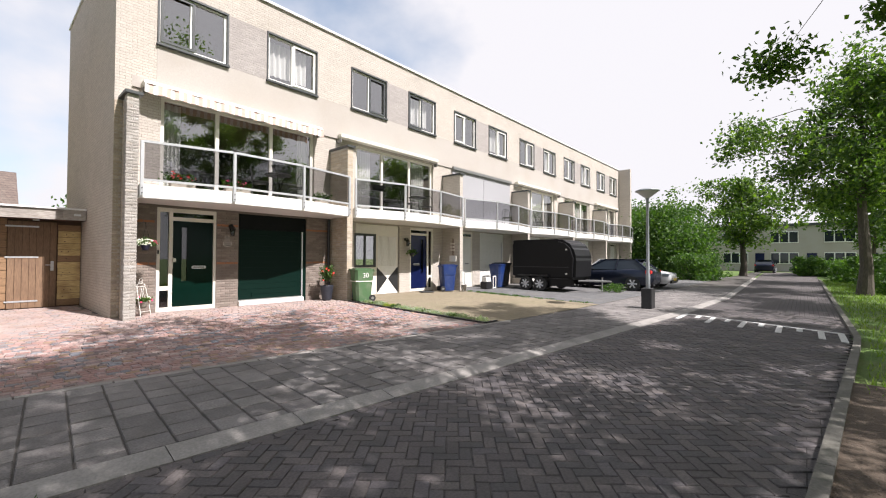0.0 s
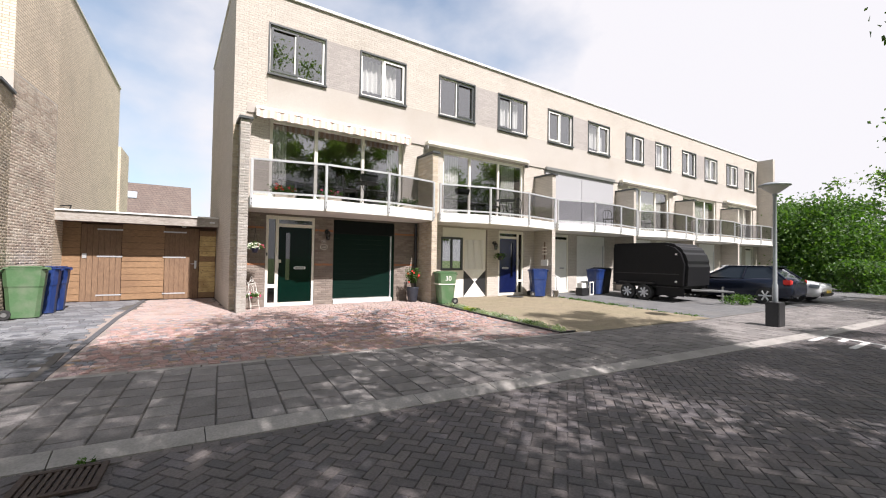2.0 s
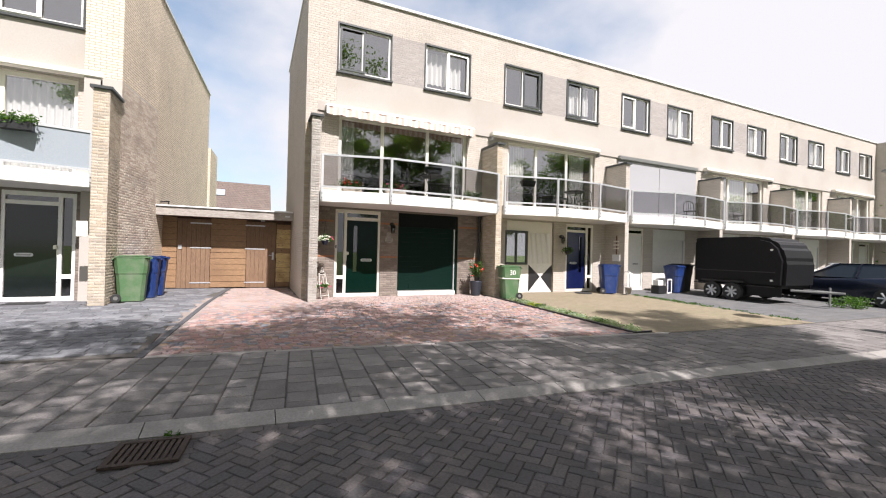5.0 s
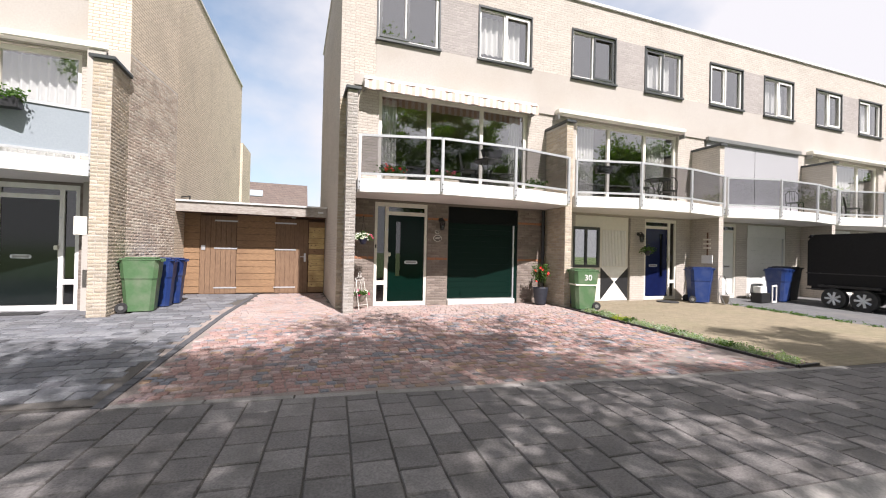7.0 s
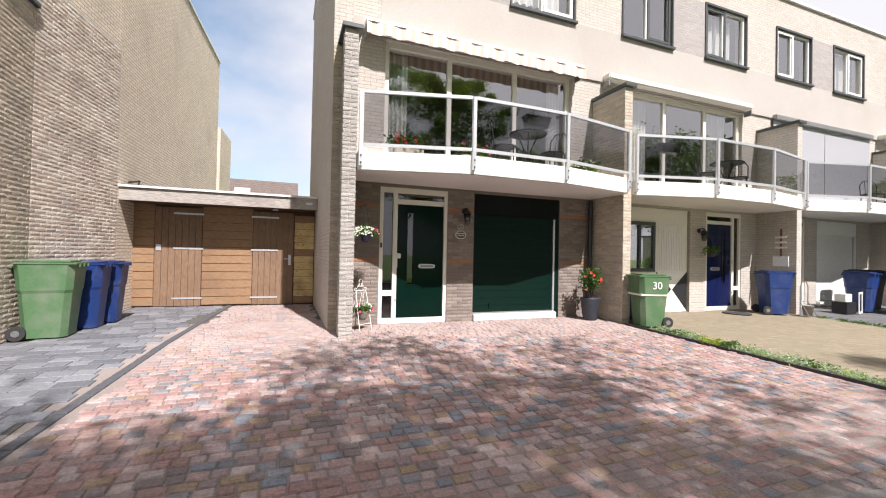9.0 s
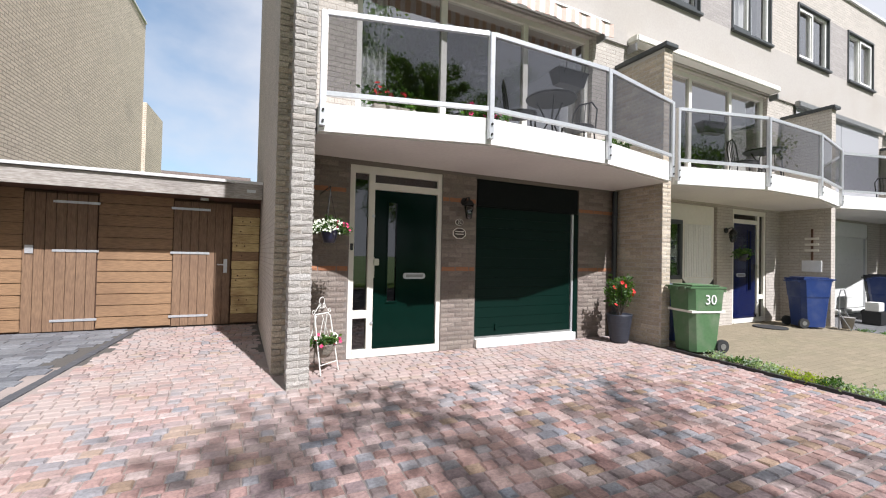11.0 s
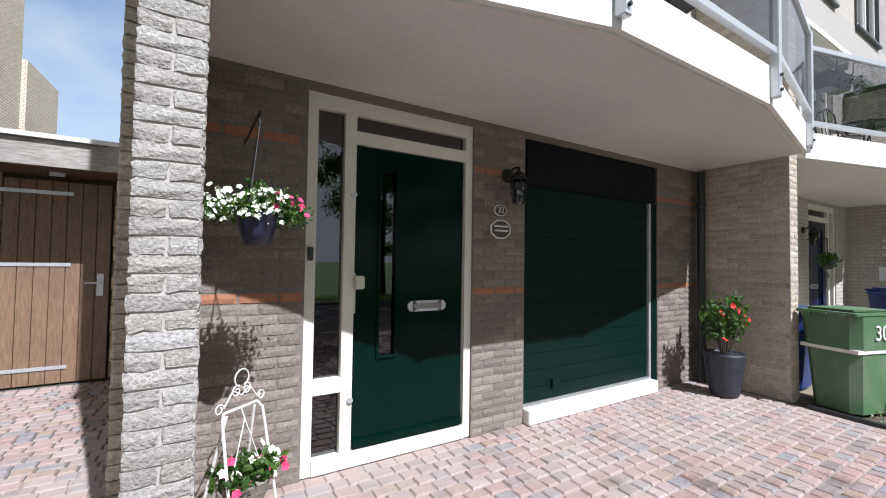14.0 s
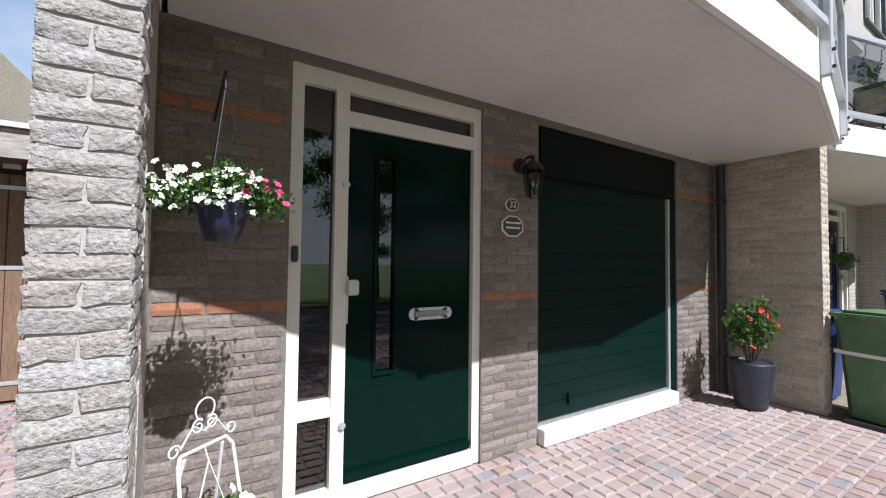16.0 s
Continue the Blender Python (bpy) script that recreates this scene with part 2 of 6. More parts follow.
M_FASCIA = mat("weathered_fascia", C(.42, .39, .35), C(.24, .21, .18), rough=0.8, fine=10, bump=0.3, stretch=(1, 6, 8), coarse=2, stain=C(.15, .13, .12))
M_CONC = mat("kerb_concrete", C(.29, .272, .25), C(.215, .20, .184), rough=0.9, fine=50, coarse=2.5, bump=0.35, stain=C(.13, .125, .11))
REDS = [C(.34, .215, .19), C(.30, .18, .158), C(.38, .265, .235), C(.27, .20, .195), C(.40, .30, .275), C(.23, .225, .235), C(.42, .335, .31), C(.33, .20, .175),
        C(.195, .20, .22), C(.36, .225, .195), C(.31, .215, .145), C(.37, .25, .225), C(.21, .165, .155), C(.34, .25, .24)]
M_RED = mat("red_paver", REDS[0], rough=0.85, fine=45, bump=0.6, pick="object", palette=REDS, coarse=1.2, stain=C(.22, .16, .13), spec=0.3)
M_RED_J = mat("red_paver_joined", REDS[0], rough=0.85, fine=45, bump=0.6, pick="island", palette=REDS, coarse=1.2, stain=C(.22, .16, .13), spec=0.3)


def sanded(m, y0, y1, sand):
    """Loose jointing sand swept over the paving: grows patchily from y0 to y1."""
    nt = m.node_tree
    b = nt.nodes["Principled BSDF"]
    src = b.inputs["Base Color"].links[0].from_socket
    sep = nt.nodes.new("ShaderNodeSeparateXYZ")
    nt.links.new(nt.nodes.new("ShaderNodeNewGeometry").outputs["Position"], sep.inputs[0])
    mul = nt.nodes.new("ShaderNodeMath")
    mul.operation = "MULTIPLY"
    nt.links.new(ramp_out(nt, sep.outputs[1], y0, y1), mul.inputs[0])
    nt.links.new(ramp_out(nt, noise_out(nt, 1.6, 5.0), 0.22, 0.6), mul.inputs[1])
    nt.links.new(mix_rgb(nt, mul.outputs[0], src, mix_rgb(nt, 0.72, src, sand)), b.inputs["Base Color"])


for m_ in (M_RED, M_RED_J):
    sanded(m_, 9.0, 10.7, C(.355, .295, .265))
TILES = [C(.205, .188, .178), C(.165, .153, .145), C(.235, .218, .206), C(.185, .172, .164)]
M_TILE = mat("concrete_tile", TILES[0], rough=0.9, fine=60, bump=0.5, pick="object", palette=TILES, coarse=3, stain=C(.09, .085, .075), spec=0.3)
M_TILE_J = mat("concrete_tile_joined", TILES[0], rough=0.9, fine=60, bump=0.5, pick="island", palette=TILES, coarse=3, stain=C(.09, .085, .075), spec=0.3)
ROADS = [C(.112, .098, .095), C(.09, .083, .083), C(.132, .115, .109), C(.10, .088, .086), C(.117, .105, .107)]
M_ROAD_J = mat("road_clinker_joined", ROADS[0], rough=0.8, fine=50, bump=0.5, pick="island", palette=ROADS, coarse=1.5, stain=C(.06, .055, .05), spec=0.35)
M_ROAD = mat("road_clinker", ROADS[0], rough=0.8, fine=50, bump=0.5, pick="object", palette=ROADS, coarse=1.5, stain=C(.06, .055, .05), spec=0.35)
M_ROAD_FAR = brick_mat("road_clinker_far", (C(.125, .11, .107), C(.10, .092, .092)), C(.055, .05, .047), 0.2, 0.1, 0.008, flat=True, stain=C(.06, .055, .05))
BLUES = [C(.16, .165, .18), C(.125, .13, .14), C(.19, .195, .205), C(.14, .14, .15), C(.22, .225, .235)]
M_BLUESTONE = mat("blue_grey_paver_joined", BLUES[0], rough=0.75, fine=40, bump=0.4, pick="island", palette=BLUES, coarse=1.5, stain=C(.1, .1, .1))
M_JOINT = mat("joint_sand", C(.10, .09, .08), C(.07, .064, .056), rough=0.95, fine=80, bump=0.4)
M_YELLOW = brick_mat("yellow_drive_paving", (C(.27, .225, .155), C(.225, .19, .13)), C(.18, .155, .10), 0.21, 0.105, 0.007, flat=True, stain=C(.16, .17, .08))
M_GREYDRIVE = brick_mat("grey_drive_paving", (C(.15, .15, .15), C(.12, .12, .12)), C(.07, .07, .065), 0.3, 0.3, 0.01, flat=True)
M_GRASS = mat("grass_ground", C(.10, .17, .03), C(.06, .11, .02), rough=0.95, fine=25, coarse=0.8, bump=0.8, dist=0.03, stain=C(.14, .12, .05))
M_SOIL = mat("soil", C(.09, .065, .045), C(.06, .045, .03), rough=0.95, fine=40, bump=0.8, dist=0.02)
M_BARK = mat("bark", C(.11, .09, .07), C(.06, .05, .04), rough=0.95, fine=12, bump=0.9, dist=0.03, stretch=(3, 3, 0.6))
M_LEAF = leaf_mat("tree_leaves", [C(.028, .062, .012), C(.045, .09, .016), C(.075, .135, .022), C(.13, .20, .03)])
M_LEAF2 = leaf_mat("shrub_leaves", [C(.03, .075, .014), C(.05, .11, .02), C(.09, .16, .03)])
M_SAGE = leaf_mat("sage_leaves", [C(.26, .31, .24), C(.36, .41, .33), C(.16, .22, .13)])
M_MARK = mat("road_marking_paint", C(.62, .61, .58), C(.45, .44, .42), rough=0.8, fine=30, bump=0.2)


# ---- mesh helpers ----
def box(bm, x0, x1, y0, y1, z0, z1, bev=0.0):
    x0, x1 = min(x0, x1), max(x0, x1)
    y0, y1 = min(y0, y1), max(y0, y1)
    vs = [bm.verts.new(p) for p in ((x0, y0, z0), (x1, y0, z0), (x1, y1, z0), (x0, y1, z0), (x0, y0, z1), (x1, y0, z1), (x1, y1, z1), (x0, y1, z1))]
    fs = [bm.faces.new([vs[i] for i in f]) for f in ((3, 2, 1, 0), (4, 5, 6, 7), (0, 1, 5, 4), (1, 2, 6, 5), (2, 3, 7, 6), (3, 0, 4, 7))]
    if bev:
        es = list({e for f in fs for e in f.edges})
        bmesh.ops.bevel(bm, geom=es, offset=bev, segments=2, affect="EDGES")


def boxm(x0, x1, y0, y1, z0, z1, bev=0.0):
    bm = bmesh.new()
    box(bm, x0, x1, y0, y1, z0, z1, bev)
    return bm


def rod(bm, p, q, r, r2=None, seg=10):
    p, q = Vector(p), Vector(q)
    r2 = r if r2 is None else r2
    t = (q - p).to_track_quat("Z", "Y").to_matrix()
    rings = []
    for c, rr in ((p, r), (q, r2)):
        rings.append([bm.verts.new(c + t @ Vector((rr * math.cos(a), rr * math.sin(a), 0))) for a in (2 * math.pi * i / seg for i in range(seg))])
    for i in range(seg):
        j = (i + 1) % seg
        bm.faces.new((rings[0][i], rings[0][j], rings[1][j], rings[1][i]))
    bm.faces.new(rings[0][::-1])
    bm.faces.new(rings[1])


def tube(bm, pts, r, seg=8):
    for a, b in zip(pts, pts[1:]):
        rod(bm, a, b, r, r, seg)


def lathe(bm, prof, seg=24, at=(0, 0, 0)):
    """A turned shape from (radius, height) pairs."""
    rings = []
    for r, z in prof:
        rings.append([bm.verts.new((at[0] + r * math.cos(2 * math.pi * i / seg), at[1] + r * math.sin(2 * math.pi * i / seg), at[2] + z)) for i in range(seg)])
    for a, b in zip(rings, rings[1:]):
        for i in range(seg):
            j = (i + 1) % seg
            f = bm.faces.new((a[i], a[j], b[j], b[i]))
            f.smooth = True
    bm.faces.new(rings[0][::-1])
    bm.faces.new(rings[-1])


def prism(bm, poly, z0, z1):
    """Upright prism over a polygon given anticlockwise; z1 may be a function of x, y."""
    top = z1 if callable(z1) else (lambda x, y: z1)
    lo = [bm.verts.new((x, y, z0)) for x, y in poly]
    hi = [bm.verts.new((x, y, top(x, y))) for x, y in poly]
    bm.faces.new(lo[::-1])
    bm.faces.new(hi)
    n = len(poly)
    for i in range(n):
        j = (i + 1) % n
        bm.faces.new((lo[i], lo[j], hi[j], hi[i]))


def mesh_of(bm, name, material):
    me = bpy.data.meshes.new(name)
    bmesh.ops.recalc_face_normals(bm, faces=bm.faces)
    bm.to_mesh(me)
    bm.free()
    me.materials.append(material)
    return me


def part(name, bm, material, parent, label=""):
    ob = new(name, mesh_of(bm, name, material))
    ob.parent = parent
    if label:
        tagged(ob, label)
    return ob


def thing(name, label, category, at=(0, 0, 0), rz=0, group="", kind=""):
    e = new(name)
    e.empty_display_size = 0.2
    e.matrix_basis = pose(*at, 0, 0, rz)
    return tagged(e, label, category, group, kind)


def struct(name, bm, material, label, category="structure"):
    return tagged(new(name, mesh_of(bm, name, material)), label, category, "", "structure")


def raw_mesh(name, verts, faces, material):
    me = bpy.data.meshes.new(name)
    me.from_pydata(verts, [], faces)
    me.materials.append(material)
    me.update()
    return me


def wall_cells(bm, x0, x1, z0, z1, y0, y1, holes):
    """A wall along x with rectangular openings (x0, x1, z0, z1) right through it."""
    xs = sorted({x0, x1, *[h[0] for h in holes], *[h[1] for h in holes]})
    zs = sorted({z0, z1, *[h[2] for h in holes], *[h[3] for h in holes]})
    xs, zs = [x for x in xs if x0 <= x <= x1], [z for z in zs if z0 <= z <= z1]
    for a, b in zip(xs, xs[1:]):
        for c, d in zip(zs, zs[1:]):
            if not any(h[0] - 1e-6 <= a and b <= h[1] + 1e-6 and h[2] - 1e-6 <= c and d <= h[3] + 1e-6 for h in holes):
                box(bm, a, b, y0, y1, c, d)
    bmesh.ops.remove_doubles(bm, verts=bm.verts, dist=1e-5)
    seen = {}
    for f in bm.faces:
        seen.setdefault(tuple(round(k, 4) for k in f.calc_center_median()), []).append(f)
    bmesh.ops.delete(bm, geom=[f for fs in seen.values() if len(fs) > 1 for f in fs], context="FACES_ONLY")


def zg(y):
    """Height of the front yards, which rise gently from the pavement to the doors."""
    return 0.05 + 0.028 * min(max(y - 6.0, 0.0), 4.8)


# ---- ground ----
bm = bmesh.new()
box(bm, -300, 300, -300, 300, -0.5, -0.03)
struct("ground", bm, M_GRASS, "green grass verge and lawns reaching to the distance", "ground")


def kerb_y(x):
    return 3.78 - 0.09 * x if x < 13 else (2.61 - 0.05 * (x - 13) if x < 19 else 2.31 + 0.03 * (x - 19))


def yard_y(x):
    return 6.22 - 0.12 * x if x < 10 else 5.02 - 0.02 * (x - 10)


def verge_y(x):
    return 0.33 - 0.095 * x if x < 10.8 else -0.696 - 0.004 * (x - 10.8)


def strip(name, xs, lo, hi, z0, zlo, zhi, material, label, category):
    bm = bmesh.new()
    for a, b in zip(xs, xs[1:]):
        p = [(a, lo(a), zlo), (b, lo(b), zlo), (b, hi(b), zhi), (a, hi(a), zhi)]
        v = [bm.verts.new(q) for q in p]
        w = [bm.verts.new((q[0], q[1], z0)) for q in p]
        bm.faces.new(v)
        bm.faces.new(w[::-1])
        for i in range(4):
            j = (i + 1) % 4
            bm.faces.new((w[i], w[j], v[j], v[i]))
    bmesh.ops.remove_doubles(bm, verts=bm.verts, dist=1e-5)
    return struct(name, bm, material, label, category)


XS = [-40, -8, -4, 0, 4, 8, 12, 16, 20, 26, 34, 44, 60]
strip("road", XS, lambda x: verge_y(x) + 0.0, lambda x: kerb_y(x) - 0.16, -0.3, -0.012, -0.012, M_ROAD_FAR, "street of dark clinker paving with worn joints", "road")
strip("pavement", XS, lambda x: kerb_y(x) + 0.02, yard_y, -0.3, 0.028, 0.034, M_JOINT, "footpath of grey square concrete tiles", "pavement")

# kerbs
# verge kerb concrete: its shade is put into the dark tone, with random patches
M_KERB_SHADED = mat("shaded_kerb_concrete", C(.15, .14, .12), C(.10, .095, .08), rough=0.9, fine=40, coarse=3, bump=0.4, stain=C(.06, .065, .04))
def kerb_row(name, x0, x1, fy, off0, off1, z0, z1, label):
    t = tagged(new(name), label, "kerb", "", "structure")
    n = int((x1 - x0) / 1.0)
    for i in range(n):
        a, b = x0 + i * (x1 - x0) / n + 0.004, x0 + (i + 1) * (x1 - x0) / n - 0.004
        bm = bmesh.new()
        p = [(a, fy(a) + off0), (b, fy(b) + off0), (b, fy(b) + off1), (a, fy(a) + off1)]
        prism(bm, p, -0.2, lambda x, y: z0 if y < fy(x) + (off0 + off1) / 2 else z1)
        part("kerbstone", bm, M_CONC if off0 < -0.15 else M_KERB_SHADED, t)
    return t


kerb_row("kerb", -12, 40, kerb_y, -0.2, 0.02, 0.005, 0.05, "low sloping grey concrete kerbstones along the street")
kerb_row("verge_kerb", 2, 40, verge_y, -0.1, 0.0, 0.05, 0.045, "upright grey concrete kerb beside the grass verge")
strip("verge_soil", [-12, 0, 6, 7], lambda x: verge_y(x) - 1.4, lambda x: verge_y(x) - (0.1 if x > 2 else 0.0), -0.2, 0.0, 0.02, M_SOIL, "bare brown soil beside the verge kerb", "ground")

# front yards: bed under the paving pieces
def yard(name, x0, x1, material, label, x0b=None):
    x0b = x0 if x0b is None else x0b
    bm = bmesh.new()
    ys = [None, 8.5, 10.8, 12.4]
    for i in range(3):
        pts = []
        for x, xb, k in ((x0, x0b, i), (x1, x1, i), (x1, x1, i + 1), (x0, x0b, i + 1)):
            y = yard_y(x) if ys[k] is None else ys[k]
            xx = x + (xb - x) * min(max((y - 6.2) / 8.7, 0), 1)
            pts.append((xx, y, zg(y) - 0.012))
        v = [bm.verts.new(p) for p in pts]
        w = [bm.verts.new((p[0], p[1], -0.3)) for p in pts]
        bm.faces.new(v)
        bm.faces.new(w[::-1])
        for q in range(4):
            r = (q + 1) % 4
            bm.faces.new((w[q], w[r], v[r], v[q]))
    bmesh.ops.remove_doubles(bm, verts=bm.verts, dist=1e-5)
    return struct(name, bm, material, label, "driveway")


PITCH, PX = 5.54, 2.17
M_JOINT_RED = mat("reddish_joint_sand", C(.25, .21, .185), C(.18, .15, .13), rough=0.95, fine=80, bump=0.4)
sanded(M_JOINT_RED, 9.0, 10.7, C(.355, .295, .265))
red_yard = yard("driveway_red", -0.55, 7.58, M_JOINT_RED, "driveway of small weathered red and grey clay pavers")
blue_yard = yard("driveway_blue", -9.0, -0.56, M_JOINT, "driveway of blue-grey concrete pavers")
struct("shed_apron", boxm(-2.6, 1.96, 12.4, 16, -0.3, zg(12) - 0.012), M_JOINT, "paved strip before the wooden shed", "driveway")
yard("garden_bed", 7.58, 8.05, M_SOIL, "narrow soil bed between two driveways")
yard("driveway_yellow", 8.05, 13.2, M_YELLOW, "driveway of faded yellow concrete paving")
yard("driveway_grey", 13.2, 40.0, M_GREYDRIVE, "dark grey paved driveways before the row")

# ---- houses ----
FY = 11.53
Z1, Z2, ZR = 2.75, 5.42, 8.84


def sheet(p, q, z0, z1):
    """One upright sheet of glass between two points of the plan."""
    bm = bmesh.new()
    bm.faces.new([bm.verts.new(v) for v in ((p[0], p[1], z0), (q[0], q[1], z0), (q[0], q[1], z1), (p[0], p[1], z1))])
    return bm


def window(parent, x0, x1, z0, z1, y, mullions, frame_mat, fw=0.06, panes_dark=False, name="window"):
    """A framed window across x: frame, mullions and a pane in each field."""
    w = new(name)
    w.parent = parent
    bm = bmesh.new()
    box(bm, x0, x1, y, y + 0.09, z0, z0 + fw)
    box(bm, x0, x1, y, y + 0.09, z1 - fw, z1)
    edges = [x0, *mullions, x1]
    for i, e in enumerate(edges):
        a = e if i == 0 else (e - fw if i == len(edges) - 1 else e - fw / 2)
        box(bm, a, a + fw, y + 0.003, y + 0.087, z0 + fw, z1 - fw)
    part("window_frame", bm, frame_mat, w)
    for a, b in zip(edges, edges[1:]):
        p = part("pane", sheet((a + fw * 0.4, y + 0.043), (b - fw * 0.4, y + 0.043), z0 + fw * 0.5, z1 - fw * 0.5), M_GLASS, w)
        p.visible_shadow = False
    return w


def curtain(x0, x1, y, z0, z1, waves, label):
    bm = bmesh.new()
    n = waves * 6
    cols = []
    for i in range(n + 1):
        f = i / n
        x, yy = x0 + f * (x1 - x0), y + 0.035 * math.sin(f * waves * 2 * math.pi)
        cols.append([bm.verts.new((x, yy + d, z)) for z in (z0, z1) for d in (0.0, 0.004)])
    for a, b in zip(cols, cols[1:]):
        bm.faces.new((a[0], b[0], b[2], a[2]))
        bm.faces.new((a[1], a[3], b[3], b[1]))
    ob = new("curtain", mesh_of(bm, "curtain", M_CURTAIN))
    return tagged(ob, label, "curtain")


HOUSE_LABELS = ["end-of-terrace brick house with green door and striped awning", "terraced brick house with blue door and filled-in garage",
                "terraced brick house with a lowered grey sun screen", "terraced brick house with a curved white balcony",
                "terraced brick house with white net curtains", "last terraced brick house at the far end of the row"]
houses = [thing("terraced_house", lb, "house", (PX + PITCH * i, FY, 0), group="terraced houses") for i, lb in enumerate(HOUSE_LABELS)]
for hs in houses:
    hs.matrix_basis = Matrix.Identity(4)
left_house = thing("terraced_house", "neighbouring brick house with a black door and frosted balcony glass", "house", group="terraced houses")
row = houses[0]


def facade(parent, x0, s, y0, door_u, fl_win, up_wins, garage, extra=0.0):
    """One house front. u runs from the pillar line; s = -1 mirrors it."""
    X = lambda u: x0 + s * u
    R = lambda a, b, c, d: (min(X(a), X(b)), max(X(a), X(b)), c, d)
    g = zg(y0)
    a, b = sorted((X(0.0 - extra), X(PITCH)))
    # ground floor
    bm = bmesh.new()
    holes = [R(*door_u, 0.0, Z1 - 0.06)]
    if garage:
        holes.append(R(*garage, 0.0, Z1 - 0.06))
    wall_cells(bm, a, b, 0.0, Z1, y0 + 0.012, y0 + 0.3, holes)
    part("wall_ground", bm, M_MORTAR_SHADED if x0 < 3 else M_WALL, parent)
    bm = bmesh.new()
    wall_cells(bm, a, b, Z1 + 0.3, Z2, y0 + 0.02, y0 + 0.3, [R(*fl_win, Z1 + 0.3, 5.38)])
    part("wall_first", bm, M_WALL, parent)
    part("lintel_band", boxm(a, b, y0 - 0.02, y0 + 0.3, Z2, 5.68), M_RENDER, parent)
    bm = bmesh.new()
    wall_cells(bm, a, b, 6.6, ZR, y0 + 0.02, y0 + 0.3, [R(*w, 6.62, 8.0) for w in up_wins])
    part("wall_second", bm, M_WALL, parent)
    part("spandrel", boxm(a + (0.85 if extra else 0), b, y0 + 0.012, y0 + 0.3, 5.68, 6.6), M_RENDER, parent)
    if extra:
        part("spandrel_end", boxm(a, a + 0.85, y0 + 0.02, y0 + 0.3, 5.68, 6.6), M_WALL, parent)
    q = sorted((X(up_wins[0][1] + 0.03), X(up_wins[1][0] - 0.03)))
    part("grey_brick_panel", boxm(q[0], q[1], y0 + 0.012, y0 + 0.02, 6.6, 8.0), M_WALL_GREY, parent)
    part("roof_trim", boxm(a, b, y0 - 0.04, y0 + 0.34, ZR, ZR + 0.07), M_ROOFEDGE, parent)
    # windows
    for i, w in enumerate(up_wins):
        u0, u1 = sorted((X(w[0]), X(w[1])))
        wd = window(parent, u0, u1, 6.62, 8.0, y0 + 0.05, [u0 + (u1 - u0) * (0.5 if i else 0.46)], M_WHITE, 0.07)
        bm = bmesh.new()
        box(bm, u0 - 0.03, u1 + 0.03, y0 - 0.02, y0 + 0.05, 7.97, 8.02)
        box(bm, u1 - 0.01, u1 + 0.03, y0 - 0.015, y0 + 0.05, 6.6, 7.97)
        box(bm, u0 - 0.03, u0 + 0.01, y0 - 0.015, y0 + 0.05, 6.6, 7.97)
        part("outer_frame", bm, M_DARKFRAME, wd)
        sash = sorted((u0 + 0.04, u0 + (u1 - u0) * 0.5)) if i == 0 else (u0 + (u1 - u0) * 0.5, u1 - 0.04)
        bm = bmesh.new()
        for c in ((sash[0], sash[1], 6.69, 6.75), (sash[0], sash[1], 7.87, 7.93), (sash[0], sash[0] + 0.06, 6.75, 7.87), (sash[1] - 0.06, sash[1], 6.75, 7.87)):
            box(bm, c[0], c[1], y0 + 0.025, y0 + 0.055, c[2], c[3])
        dark_sash = parent == houses[1] or (parent == houses[0] and i == 0)
        part("casement", bm, M_DARKFRAME if dark_sash else M_WHITE, wd)
        part("window_sill", boxm(u0 - 0.05, u1 + 0.05, y0 - 0.06, y0 + 0.07, 6.56, 6.62, 0.006), M_DARKFRAME, wd)
    f0, f1 = sorted((X(fl_win[0]), X(fl_win[1])))
    window(parent, f0, f1, Z1 + 0.3, 5.38, y0 + 0.1, [f0 + (f1 - f0) * 0.315, f0 + (f1 - f0) * 0.67], M_CREAM, 0.09)
    # rooms
    a, b = (a + 0.35, b - 0.35) if extra else (a, b)
    for c in ((a, b, y0 + 4.5, y0 + 4.7, 0.0), (b - 0.05, b, y0 + 0.3, y0 + 4.5, 0.2), (a, a + 0.05, y0 + 0.3, y0 + 4.5, 0.2)):
        part("room_wall", boxm(*c, ZR - 0.05), M_ROOM, parent)
    for c in ((y0 + 4.5, Z1 - 0.05, Z1 + 0.28), (y0 + 4.5, Z2, 5.68)):
        part("storey_floor", boxm(a, b, y0 + 0.3, *c), M_FLOORIN, parent)
    part("flat_roof", boxm(a, b, y0 + 0.3, y0 + 6.3, ZR - 0.2, ZR + 0.02), M_FLOORIN, parent)


